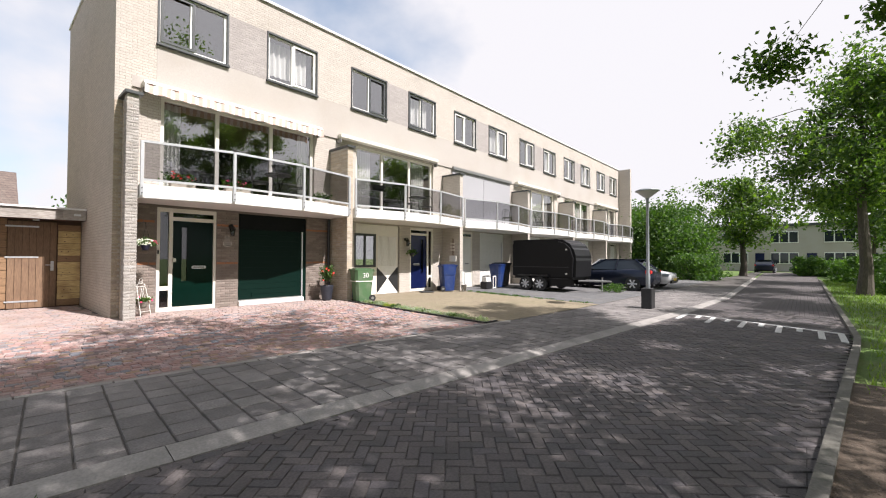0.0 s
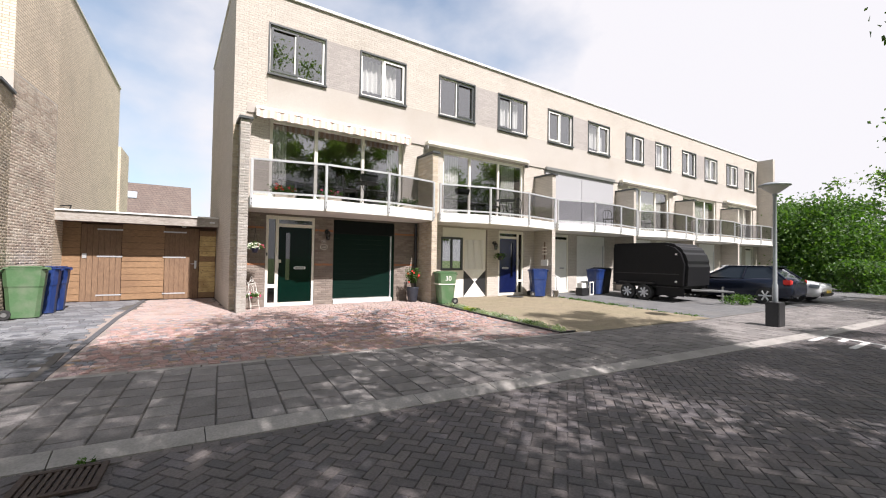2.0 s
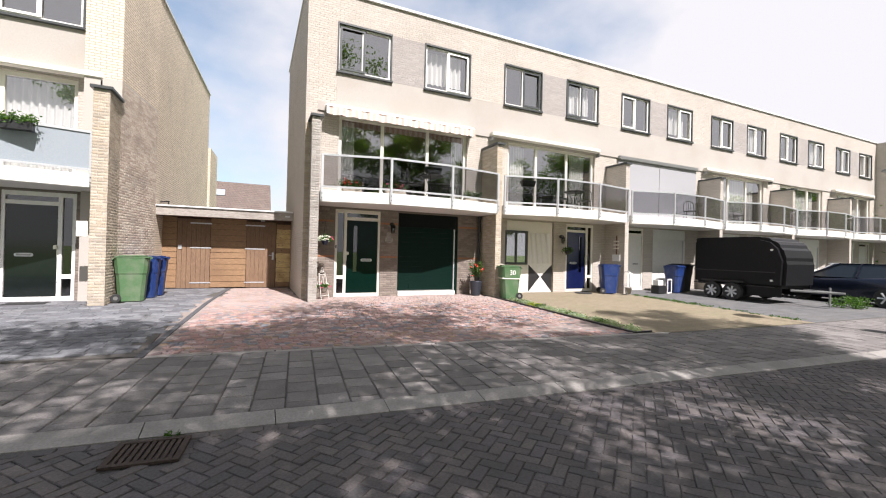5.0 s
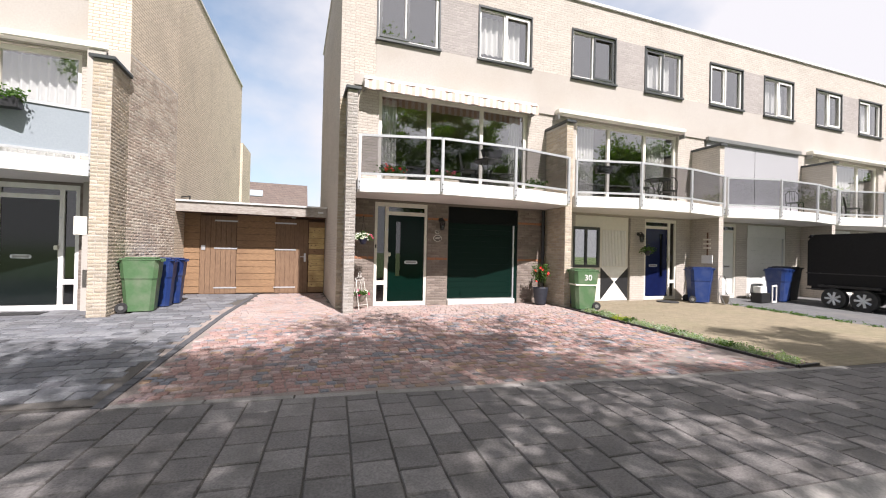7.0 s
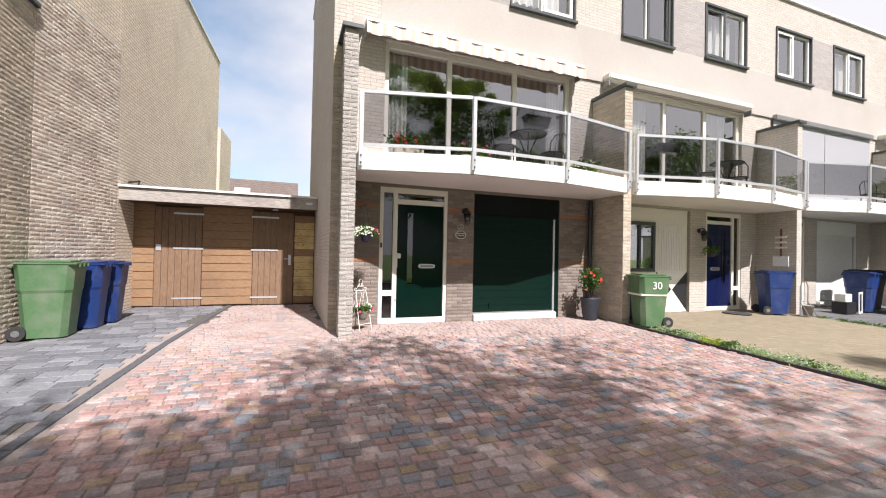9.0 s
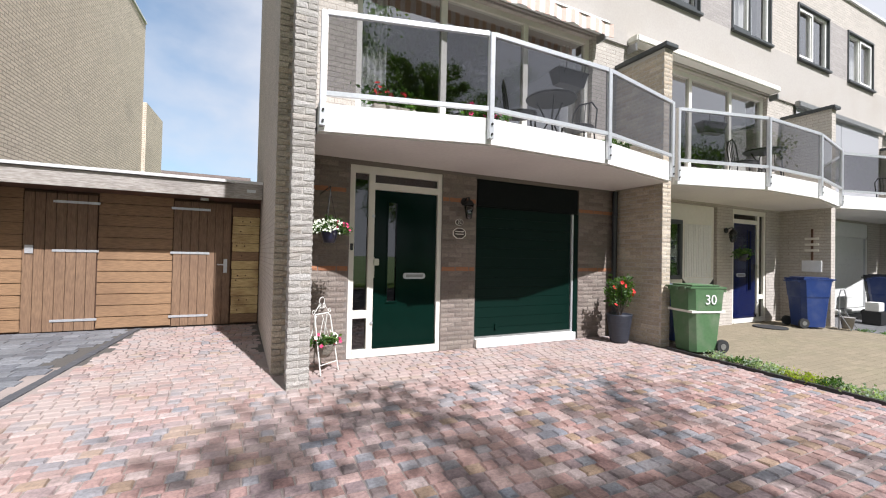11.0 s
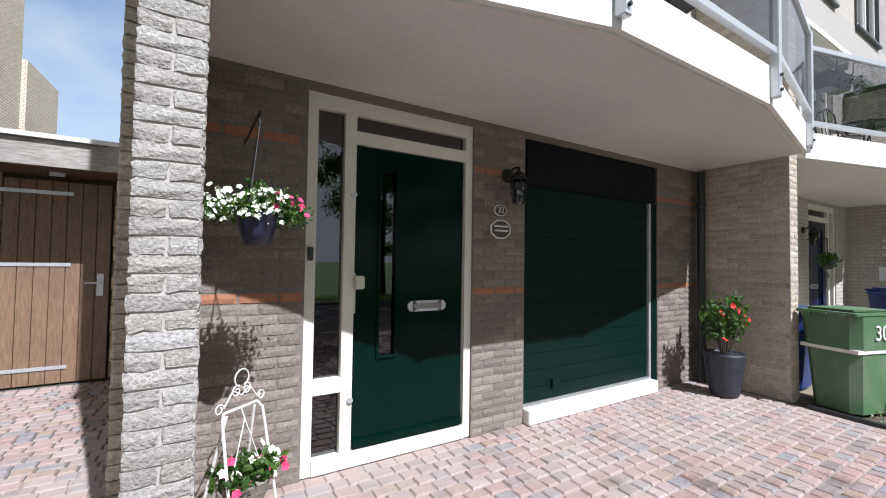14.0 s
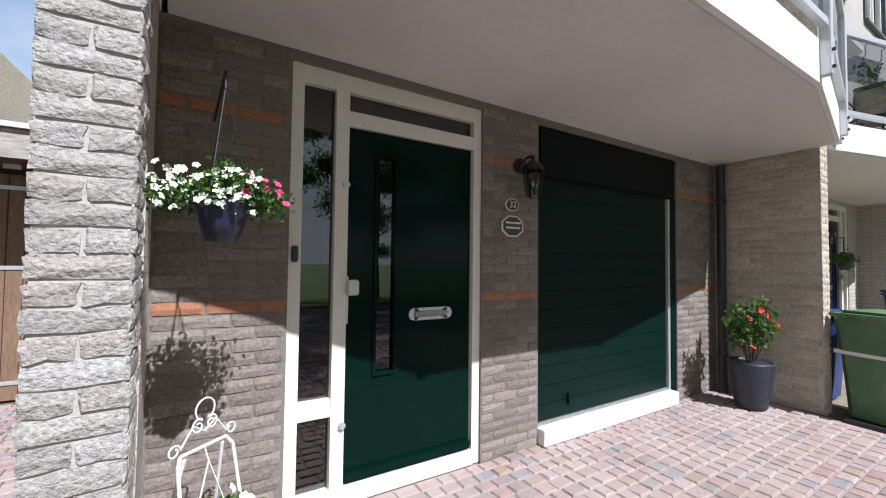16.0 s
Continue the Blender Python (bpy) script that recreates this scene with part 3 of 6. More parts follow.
def balcony(parent, x0, s, y0, glass, slab_mat=None):
    """Slab with a bent front between two fins, with posts, rails and glass."""
    X = lambda u: x0 + s * u
    us = [0.125, 1.87, 3.67, PITCH - 0.125]
    yf = lambda u: y0 + float(np.interp(u, us, [-0.93, -1.39, -1.38, -1.05]))
    bm = bmesh.new()
    pts = [(X(u), yf(u)) for u in us] + [(X(us[-1]), y0 + 0.012), (X(us[0]), y0 + 0.012)]
    prism(bm, pts if s > 0 else pts[::-1], Z1, Z1 + 0.28)
    part("balcony_slab", bm, M_SOFFIT, parent)
    bm = bmesh.new()
    q = [(X(u), yf(u) - 0.035) for u in us] + [(X(u), yf(u)) for u in us[::-1]]
    prism(bm, q if s > 0 else q[::-1], Z1 + 0.015, Z1 + 0.3)
    part("balcony_fascia", bm, M_WHITE, parent)
    pu = [0.16, 1.87, 3.67, PITCH - 0.16]
    P = [Vector((X(u), yf(u) - 0.06, 0)) for u in pu]
    for p in P:
        post = part("baluster_post", boxm(p.x - 0.03, p.x + 0.03, p.y - 0.03, p.y + 0.03, Z1 + 0.06, 3.98, 0.005), M_ALU, parent)
        for z in (2.86, 2.97):
            bm = bmesh.new()
            rod(bm, (p.x, p.y - 0.045, z), (p.x, p.y - 0.025, z), 0.012, seg=8)
            part("bolt", bm, M_IRON, post)
    for a, b in zip(P, P[1:]):
        d = (b - a).normalized()
        n = Vector((-d.y, d.x, 0))
        for z, h in ((3.94, 0.05), (3.12, 0.045)):
            q = [a + d * 0.032 - n * 0.022, b - d * 0.032 - n * 0.022, b - d * 0.032 + n * 0.022, a + d * 0.032 + n * 0.022]
            bm = bmesh.new()
            prism(bm, [(v.x, v.y) for v in q], z, z + h)
            part("rail", bm, M_ALU, parent)
        bm = sheet(a + d * 0.04, b - d * 0.04, 3.165, 3.94)
        p = part("balustrade_pane", bm, glass, parent)
        p.visible_shadow = False


DOOR, GARAGE = (0.70, 2.02), (2.58, 4.60)
WIN1, WUP = (0.74, 4.86), [(0.67, 2.22), (3.33, 4.90)]
fin_one = None
for k in range(6):
    x0 = PX + PITCH * k
    row = houses[k]
    part("rear_wall", boxm(x0, x0 + PITCH, 17.5, 17.8, 0, ZR), M_WALL, row)
    if k % 2 == 0:
        facade(row, x0, 1, FY, DOOR, WIN1, WUP, GARAGE, 0.21 if k == 0 else 0.0)
    else:
        facade(row, x0 + PITCH, -1, FY, DOOR, (0.70, 4.62), [(0.60, 2.12), (3.28, 4.82)], GARAGE)
    balcony(row, x0, 1, FY, M_GLASS_DARK)
    if k:
        bmf = bmesh.new()
        box(bmf, x0 - 0.095, x0 + 0.095, FY - 0.93, FY + 0.012, 0.1, 4.93)
        fw_ob = part("fin_wall", bmf, M_MORTAR if k == 1 else M_WALL, row)
        fin_one = fw_ob if k == 1 else fin_one
        part("fin_cap", boxm(x0 - 0.15, x0 + 0.15, FY - 1.0, FY + 0.012, 4.93, 5.0, 0.008), M_DARKFRAME, row)
# end wall and end pillar of the row
row = houses[0]
part("end_wall", boxm(1.955, 2.26, FY - 0.36, 17.8, 0, ZR), M_WALL, row)
end_fin = part("end_fin", boxm(2.11, 2.24, FY - 0.8, FY - 0.36, 0.1, 4.93), M_MORTAR, row)
part("fin_cap", boxm(2.02, 2.34, FY - 1.0, FY - 0.36, 4.93, 5.0, 0.008), M_DARKFRAME, row)
end_pillar = part("end_pillar", boxm(2.07, 2.27, FY - 0.94, FY - 0.70, 0.1, 4.93), M_MORTAR, row)
part("end_wall_trim", boxm(1.92, 2.3, FY - 0.4, 17.84, ZR, ZR + 0.07), M_ROOFEDGE, row)
part("far_end_wall", boxm(PX + 6 * PITCH, PX + 6 * PITCH + 0.3, FY - 0.9, 17.8, 0, ZR), M_WALL, houses[5])

# neighbour, mirrored and set back
LX, LY = -2.33, 12.05
facade(left_house, LX, -1, LY, DOOR, WIN1, WUP, GARAGE, 0.12)
balcony(left_house, LX, -1, LY, M_GLASS_MILK)
def side_x(y):
    return float(np.interp(y, [11.85, 14.1, 24.6], [-2.18, -1.86, -1.2]))


def slant_wall(name, y0, y1, z0, z1, material, grow=0.0):
    bm = bmesh.new()
    prism(bm, [(-2.9, y0), (side_x(y0) + grow, y0), (side_x(y1) + grow, y1), (-2.9, y1)], z0, z1)
    return part(name, bm, material, left_house)


side_wall = slant_wall("side_wall", LY - 0.2, 14.1, 0, 5.45, M_MORTAR)
slant_wall("side_wall_upper", LY - 0.2, 14.1, 5.45, ZR, M_WALL_SIDE)
slant_wall("side_wall_rear", 14.1, 22.5, 0, ZR, M_WALL_SIDE)
slant_wall("rear_block", 22.5, 24.6, 0, 6.3, M_WALL_SIDE, 0.1)
slant_wall("side_trim", LY - 0.2, 14.1, ZR, ZR + 0.07, M_ROOFEDGE, 0.04)
slant_wall("side_trim", 14.1, 22.5, ZR, ZR + 0.07, M_ROOFEDGE, 0.04)
left_pillar = part("side_pillar", boxm(-2.47, -2.18, LY - 1.06, LY - 0.2, 0.05, 4.93), M_MORTAR, left_house)
part("fin_cap", boxm(-2.53, -2.12, LY - 1.12, LY - 0.2, 4.93, 5.0, 0.008), M_DARKFRAME, left_house)
part("fin_wall", boxm(LX - PITCH - 0.1, LX - PITCH + 0.1, LY - 0.93, LY, 0.05, 4.93), M_WALL, left_house)
part("rear_wall", boxm(-8.2, -2.9, 17.5, 17.8, 0, ZR), M_WALL, left_house)

# ---- shed between the houses ----
SY, SG = 14.9, zg(12)
shed = thing("shed", "wooden shed with plank doors and a flat felt roof", "shed", (0, 0, 0))
part("back_wall", boxm(-2.17, 1.95, SY + 0.06, SY + 2.5, SG - 0.05, 2.5), M_WOODDARK, shed)
part("roof", boxm(-2.16, 1.95, SY - 0.7, SY + 2.6, 2.57, 2.70), M_DARKFRAME, shed)
part("fascia_board", boxm(-2.19, 1.94, SY - 0.74, SY - 0.7, 2.44, 2.69), M_FASCIA, shed)
part("fascia_board", boxm(1.5, 1.945, SY - 0.765, SY - 0.74, 2.44, 2.70), M_FASCIA, shed)
part("roof_trim", boxm(-2.19, 1.95, SY - 0.78, SY - 0.6, 2.70, 2.745), M_ROOFEDGE, shed)
part("soffit", boxm(-2.15, 1.94, SY - 0.7, SY + 0.06, 2.45, 2.5), M_WOODDARK, shed)


def boards(parent, x0, x1, z0, z1, n, material, y=SY, vertical=False, name="board"):
    for i in range(n):
        if vertical:
            w = (x1 - x0) / n
            bm = boxm(x0 + i * w + 0.003, x0 + (i + 1) * w - 0.003, y, y + 0.025, z0, z1, 0.004)
        else:
            h = (z1 - z0) / n
            bm = boxm(x0, x1, y + 0.004 * (i % 2), y + 0.03, z0 + i * h + 0.004, z0 + (i + 1) * h - 0.004, 0.006)
        part(name, bm, material, parent)


boards(shed, -2.12, -1.42, SG + 0.02, 2.48, 12, M_WOOD)
boards(shed, -0.49, 0.55, SG + 0.02, 2.48, 12, M_WOOD)
for i in range(13):
    z = SG + 0.02 + i * 0.165
    m_ = M_WOOD if i in (0, 7, 12) else M_WOODNEW
    part("pine_board", boxm(1.48 + 0.004 * (i % 3), 1.94, SY - 0.03 + 0.003 * (i % 2), SY, z + 0.004, z + 0.161, 0.006), m_, shed)
    for j in range(i % 3):
        bm = bmesh.new()
        rod(bm, (1.56 + 0.13 * j + 0.03 * (i % 4), SY - 0.032, z + 0.05 + 0.02 * (i % 5)), (1.56 + 0.13 * j + 0.03 * (i % 4), SY - 0.02, z + 0.05 + 0.02 * (i % 5)), 0.013, seg=8)
        part("knot", bm, M_WOODDARK, shed)
part("fascia_plate", boxm(1.7, 1.84, SY - 0.771, SY - 0.765, 2.55, 2.6), M_ALU, shed, "small metal name plate")
part("eave_vent", boxm(0.98, 1.1, SY - 0.34, SY - 0.3, 2.41, 2.45), M_ALU, shed)


def plank_door(x0, x1, z1, n, handle_x, material, latch):
    d = thing("shed_door", "plank shed door with long grey strap hinges", "door", (0, 0, 0), group="shed doors")
    d.parent = shed
    d.name = "door"
    boards(d, x0, x1, SG + 0.01, z1, n, material, SY - 0.015, True, "plank")
    for z in (SG + 0.16, SG + 1.28, 2.25):
        hx = (x0 + 0.35, x1 + 0.03) if handle_x < (x0 + x1) / 2 else (x0 - 0.04, x0 + 0.56)
        bm = boxm(hx[0], hx[1], SY - 0.025, SY - 0.015, z, z + 0.04, 0.003)
        part("strap_hinge", bm, M_ALU, d, "grey galvanised strap hinge")
    bm = bmesh.new()
    if latch:
        box(bm, handle_x - 0.05, handle_x + 0.05, SY - 0.03, SY - 0.015, SG + 1.25, SG + 1.38)
    else:
        box(bm, handle_x - 0.03, handle_x + 0.03, SY - 0.03, SY - 0.015, SG + 0.95, SG + 1.2)
        rod(bm, (handle_x, SY - 0.03, SG + 1.1), (handle_x, SY - 0.08, SG + 1.1), 0.012)
        rod(bm, (handle_x, SY - 0.07, SG + 1.1), (handle_x - 0.13, SY - 0.07, SG + 1.1), 0.011)
    part("handle", bm, M_ALU, d, "brushed metal lever handle")


plank_door(-1.41, -0.50, 2.4, 7, -1.33, M_WOODV, True)
plank_door(0.56, 1.46, 2.4, 7, 1.38, M_WOODV, False)

# ---- trees ----
def leaf_cloud(name, centres, spread, count, size, material, parent, rng, flat=0.75):
    """Many small creased leaves scattered round the given clump centres."""
    cs = np.array(centres)
    pick = rng.integers(0, len(cs), count)
    pos = cs[pick, :3] + rng.normal(0, 1, (count, 3)) * (cs[pick, 3:4] * spread) * np.array([1, 1, flat])
    a = rng.normal(0, 1, (count, 3))
    a /= np.linalg.norm(a, axis=1)[:, None]
    b = np.cross(a, rng.normal(0, 1, (count, 3)))
    b /= np.linalg.norm(b, axis=1)[:, None]
    n = np.cross(a, b)
    s = size * rng.uniform(0.6, 1.3, (count, 1))
    v = np.stack([pos - a * s * 0.55, pos + b * s * 0.33 + n * s * 0.1, pos + a * s * 0.6, pos - b * s * 0.33 + n * s * 0.1], 1).reshape(-1, 3)
    f = np.arange(count * 4).reshape(-1, 4)
    me = bpy.data.meshes.new(name)
    me.from_pydata(v.tolist(), [], f.tolist())
    me.materials.append(material)
    ob = new(name, me)
    ob.parent = parent
    return ob


def tree(x, y, h, r, seed, count, size=0.15, low=0.32, label="street tree with a rough grey trunk and loose green crown", trunk_r=0.17, spread=0.40):
    rng = np.random.default_rng(seed)
    t = thing("tree", label, "tree", (x, y, 0), group="street trees")
    bm = bmesh.new()
    pts = [Vector((0.06 * math.sin(i * 1.3 + seed), 0.06 * math.cos(i * 1.7 + seed), -0.1 + h * 0.8 * i / 7)) for i in range(8)]
    for i in range(7):
        rod(bm, pts[i], pts[i + 1], trunk_r * (1 - i * 0.125) * (1.25 if i == 0 else 1), trunk_r * (1 - (i + 1) * 0.125))
    clumps = []
    for i in range(26):
        f = low + (0.95 - low) * (i + rng.uniform(0, 1)) / 26
        base = Vector((0, 0, h * f * 0.82))
        ang = i * 2.4 + rng.uniform(-0.4, 0.4)
        prof = math.sin(math.pi * min(1, 0.22 + 0.78 * (f - low) / (1 - low))) ** 0.7
        ln = r * prof * rng.uniform(0.7, 1.1)
        tip = base + Vector((math.cos(ang) * ln, math.sin(ang) * ln, ln * rng.uniform(0.05, 0.5)))
        mid = (base + tip) / 2 + Vector((0, 0, 0.15 * ln))
        rod(bm, base, mid, 0.034, 0.02, 6)
        rod(bm, mid, tip, 0.02, 0.006, 5)
        for c in range(5):
            on = base.lerp(tip, 0.15 + 0.85 * c / 4)
            q = on + Vector(rng.normal(0, 0.16 * ln / 2 + 0.1, 3))
            clumps.append((q.x, q.y, q.z, rng.uniform(0.7, 1.25)))
            rod(bm, on, q, 0.007, 0.003, 4)
    part("trunk", bm, M_BARK, t)
    leaf_cloud("crown", clumps, spread, count, size, M_LEAF, t, rng)
    return t


tree(10.2, -4.1, 15.2, 5.0, 3, 82000, 0.11, low=0.22, spread=0.27)
tree(3.4, -3.2, 16.8, 5.8, 5, 37000, 0.15, low=0.32)
tree(-3.6, -3.8, 16.0, 5.6, 8, 34000, 0.15, low=0.32)
tree(18.4, -6.6, 10.5, 4.4, 11, 26000, 0.15, low=0.4)
tree(24.9, -1.95, 11.5, 5.0, 14, 24000, 0.17, trunk_r=0.24, low=0.38)
tree(34.5, -5.0, 11.0, 4.6, 17, 9000, 0.24, low=0.38)
tree(43.5, 3.9, 9.5, 4.6, 20, 8000, 0.26, trunk_r=0.26, low=0.36)
tree(50.0, -4.5, 10.0, 4.8, 23, 7000, 0.28, low=0.36)

# ---- doors and garage fronts ----
def front_door(x0, s, y0, leaf_mat, frame_mat, with_slot_window, label):
    """Entrance: frame with sidelight and transom, a flush door leaf with a slim window."""
    X = lambda u: x0 + s * u
    d = thing("entrance_door", label, "door", (X(0.7), y0, zg(y0)), group="entrance doors")
    L = lambda a, b: sorted((X(a) - X(0.7), X(b) - X(0.7)))
    g0, top = 0.0, Z1 - 0.06 - zg(y0)
    y, yb = 0.03, 0.12
    bm = bmesh.new()
    for a, b, c, e in ((0.70, 0.77, g0, top), (1.955, 2.02, g0, top), (0.955, 1.035, 0.05, top - 0.10)):
        q = L(a, b)
        box(bm, q[0], q[1], y, yb, c, e)
    q = L(0.77, 1.955)
    box(bm, q[0], q[1], y + 0.002, yb, top - 0.10, top)
    box(bm, q[0], q[1], y - 0.01, yb, g0, 0.1)
    q = L(1.035, 1.955)
    box(bm, q[0], q[1], y + 0.004, yb, top - 0.30, top - 0.21)
    q = L(0.77, 0.955)
    box(bm, q[0], q[1], y + 0.004, yb, 0.51, 0.61)
    part("door_frame", bm, frame_mat, d)
    for a, b, c, e in ((0.76, 0.96, 0.60, top - 0.06), (0.76, 0.96, 0.05, 0.52), (1.03, 1.96, top - 0.22, top - 0.09)):
        q = L(a, b)
        p = part("pane", boxm(q[0], q[1], y + 0.045, y + 0.051, c, e), M_GLASS_DOOR, d)
        p.visible_shadow = False
    # leaf with an opening for the slim window
    leaf = new("door_leaf")
    leaf.parent = d
    bm = bmesh.new()
    a, b = L(1.045, 1.945)
    h0, h1 = L(1.235, 1.355)
    wall_cells(bm, a, b, 0.105, top - 0.303, y + 0.03, y + 0.075, [(h0, h1, 0.72, 2.05)] if with_slot_window else [])
    part("leaf", bm, leaf_mat, leaf)
    if with_slot_window:
        part("slot_pane", boxm(h0 - 0.01, h1 + 0.01, y + 0.05, y + 0.056, 0.71, 2.06), M_GLASS_DOOR, leaf)
        bm = bmesh.new()
        for c in ((h0 - 0.02, h0, 0.7, 2.07), (h1, h1 + 0.02, 0.7, 2.07), (h0, h1, 0.7, 0.72), (h0, h1, 2.05, 2.07)):
            box(bm, c[0], c[1], y + 0.018, y + 0.03, c[2], c[3])
        part("glazing_bead", bm, leaf_mat, leaf)
    part("weather_bar", boxm(a, b, y + 0.0, y + 0.03, 0.11, 0.165, 0.005), leaf_mat, leaf)
    bm = bmesh.new()
    q = L(1.46, 1.79)
    for e0, e1 in ((q[0] + 0.04, q[1] - 0.04),):
        box(bm, e0, e1, y + 0.016, y + 0.03, 1.02, 1.1)
        for ex in (e0, e1):
            rod(bm, (ex, y + 0.016, 1.06), (ex, y + 0.03, 1.06), 0.04, seg=20)
    slot = part("letter_slot", bm, M_ALU, leaf, "brushed metal letter slot")
    part("flap", boxm(q[0] + 0.04, q[1] - 0.04, y + 0.008, y + 0.016, 1.04, 1.08, 0.003), M_STEEL, slot)
    bm = bmesh.new()
    q = L(1.005, 1.05)
    box(bm, q[0], q[1], y + 0.005, y + 0.03, 1.03, 1.31, 0.004)
    box(bm, *L(1.03, 1.10), y - 0.04, y + 0.005, 1.2, 1.29, 0.008)
    part("door_handle", bm, M_BRASSY, leaf, "pale metal knob and lock plate")
    for z in (0.45, 1.85):
        bm = bmesh.new()
        qx = L(1.0, 1.04)[0] + 0.02
        lathe(bm, [(0.02, 0), (0.02, 0.015)], 14)
        bmesh.ops.rotate(bm, verts=bm.verts, matrix=Matrix.Rotation(radians(90), 3, "X"))
        bmesh.ops.translate(bm, verts=bm.verts, vec=(qx, y - 0.001, z))
        part("rosette", bm, M_ALU, d)
    return d


M_GLASS_DOOR = glass_mat("dark_door_glass", C(.3, .32, .32), 0.5, 0.12)
M_STEEL = mat("dull_steel", C(.32, .32, .31), C(.25, .25, .24), rough=0.4, metal=0.7, fine=40, bump=0.05)
M_BRASSY = mat("pale_champagne_metal", C(.62, .60, .50), C(.56, .54, .45), rough=0.35, metal=0.5, fine=40, bump=0.03)
M_WHITE_DOOR = mat("white_door_paint", C(.7, .7, .66), C(.66, .66, .62), rough=0.4, fine=8, bump=0.03)


def roller_door(x0, s, y0, material, label, kind_mat=None):
    """Sectional garage front: stacked ribbed panels, a roller box above, side guides, sill."""
    X = lambda u: x0 + s * u
    g = zg(y0)
    d = thing("garage_door", label, "garage door", (X(2.58), y0, g), group="garage fronts")
    L = lambda a, b: sorted((X(a) - X(2.58), X(b) - X(2.58)))
    top = Z1 - 0.06 - g
    a, b = L(2.58, 4.45)
    n = 13
    z0, z1 = 0.13, top - 0.42
    for i in range(n):
        h = (z1 - z0) / n
        bm = boxm(a + 0.01, b, 0.045, 0.07, z0 + i * h + 0.0005, z0 + (i + 1) * h - 0.001, 0.0025)
        part("slat", bm, material, d)
    part("roller_box", boxm(a + 0.005, L(2.58, 4.59)[1] - 0.005 if s > 0 else b, 0.01, 0.2, z1, top, 0.02), M_ROLLERBOX if material == M_GARAGE else material, d)
    q = L(4.46, 4.50)
    part("side_guide", boxm(q[0], q[1], 0.025, 0.07, 0.1, z1), M_ALU, d, "bare aluminium guide rail")
    q = L(4.51, 4.595)
    part("side_panel", boxm(q[0], q[1], 0.02, 0.1, 0.05, z1), material, d)
    part("backing", boxm(*L(2.59, 4.59), 0.1, 0.16, 0.02, top), M_BLACK, d)
    q = L(2.585, 4.5)
    part("sill", boxm(q[0], q[1], -0.06, 0.1, 0.0, 0.125, 0.006), M_WHITE, d, "pale concrete threshold")
    part("bottom_rail", boxm(q[0], q[1], 0.03, 0.05, 0.125, 0.155), M_STEEL, d)
    part("lift_handle", boxm(L(2.95, 2.99)[0], L(2.95, 2.99)[1], 0.02, 0.045, 0.24, 0.33, 0.004), material, d)
    return d


M_ROLLERBOX = mat("black_roller_box", C(.006, .008, .008), C(.008, .01, .01), rough=0.6, spec=0.1, fine=20, bump=0.02)
M_BLACK_GLOSS = mat("black_gloss_paint", C(.008, .012, .011), C(.006, .01, .009), rough=0.1, fine=8, bump=0.02)
front_door(PX, 1, FY, M_GREEN, M_CREAM, True, "glossy dark green front door with cream frame and sidelight")
roller_door(PX, 1, FY, M_GARAGE, "dark green slatted garage door above a white threshold")
front_door(PX + 2 * PITCH, -1, FY, M_BLUE_DOOR, M_CREAM, True, "dark blue front door in a cream frame")
front_door(PX + 2 * PITCH, 1, FY, M_WHITE_DOOR, M_CREAM, False, "plain white front door beside a pale garage")
roller_door(PX + 2 * PITCH, 1, FY, M_WHITE_DOOR, "off-white slatted garage door behind a trailer")
front_door(LX, -1, LY, M_BLACK_GLOSS, M_WHITE, False, "black-green front door with a white frame and sidelight")
for k in (3, 4, 5):
    s, bx = (1, PX + k * PITCH) if k % 2 == 0 else (-1, PX + (k + 1) * PITCH)
    front_door(bx, s, FY, M_WHITE_DOOR, M_CREAM, False, "white front door of a distant house in the row")
    roller_door(bx, s, FY, M_WHITE_DOOR, "pale garage door of a distant house in the row")

# unit with the garage filled in: window, curtained panel and painted infill
inf = thing("garage_infill", "cream infill panel with dark window and a painted white triangle", "facade panel", (8.0 + 0.68, FY, zg(FY)))
part("panel", boxm(-0.04, 1.95, 0.06, 0.14, 0.0, 2.5), M_CREAM, inf)
w = new("window")
w.parent = inf
bm = bmesh.new()
for c in ((-0.1, 0.85, 2.08, 2.16), (-0.1, 0.85, 0.98, 1.06), (-0.1, -0.03, 1.06, 2.08), (0.78, 0.85, 1.06, 2.08), (0.34, 0.4, 1.06, 2.08)):
    box(bm, c[0], c[1], 0.01, 0.06, c[2], c[3])
part("frame", bm, M_DARKFRAME, w)
part("pane", boxm(-0.05, 0.8, 0.045, 0.05, 1.05, 2.1), M_GLASS, w).visible_shadow = False
for i in range(16):
    part("blind_strip", boxm(0.98 + i * 0.055, 1.02 + i * 0.055, 0.045, 0.058, 1.02, 2.1), M_CURTAIN, inf)
bm = bmesh.new()
for a in ((0.93, 0.0, 1.95, 0.0, 1.44, 0.55), (0.93, 1.0, 1.44, 0.55, 1.95, 1.0)):
    v = [bm.verts.new((a[0], 0.052, a[1])), bm.verts.new((a[2], 0.052, a[3])), bm.verts.new((a[4], 0.052, a[5]))]
    r = bmesh.ops.extrude_face_region(bm, geom=[bm.faces.new(v)])
    bmesh.ops.translate(bm, verts=[e for e in r["geom"] if isinstance(e, bmesh.types.BMVert)], vec=(0, 0.008, 0))
part("white_triangle", bm, M_WHITE, inf)
bm = bmesh.new()
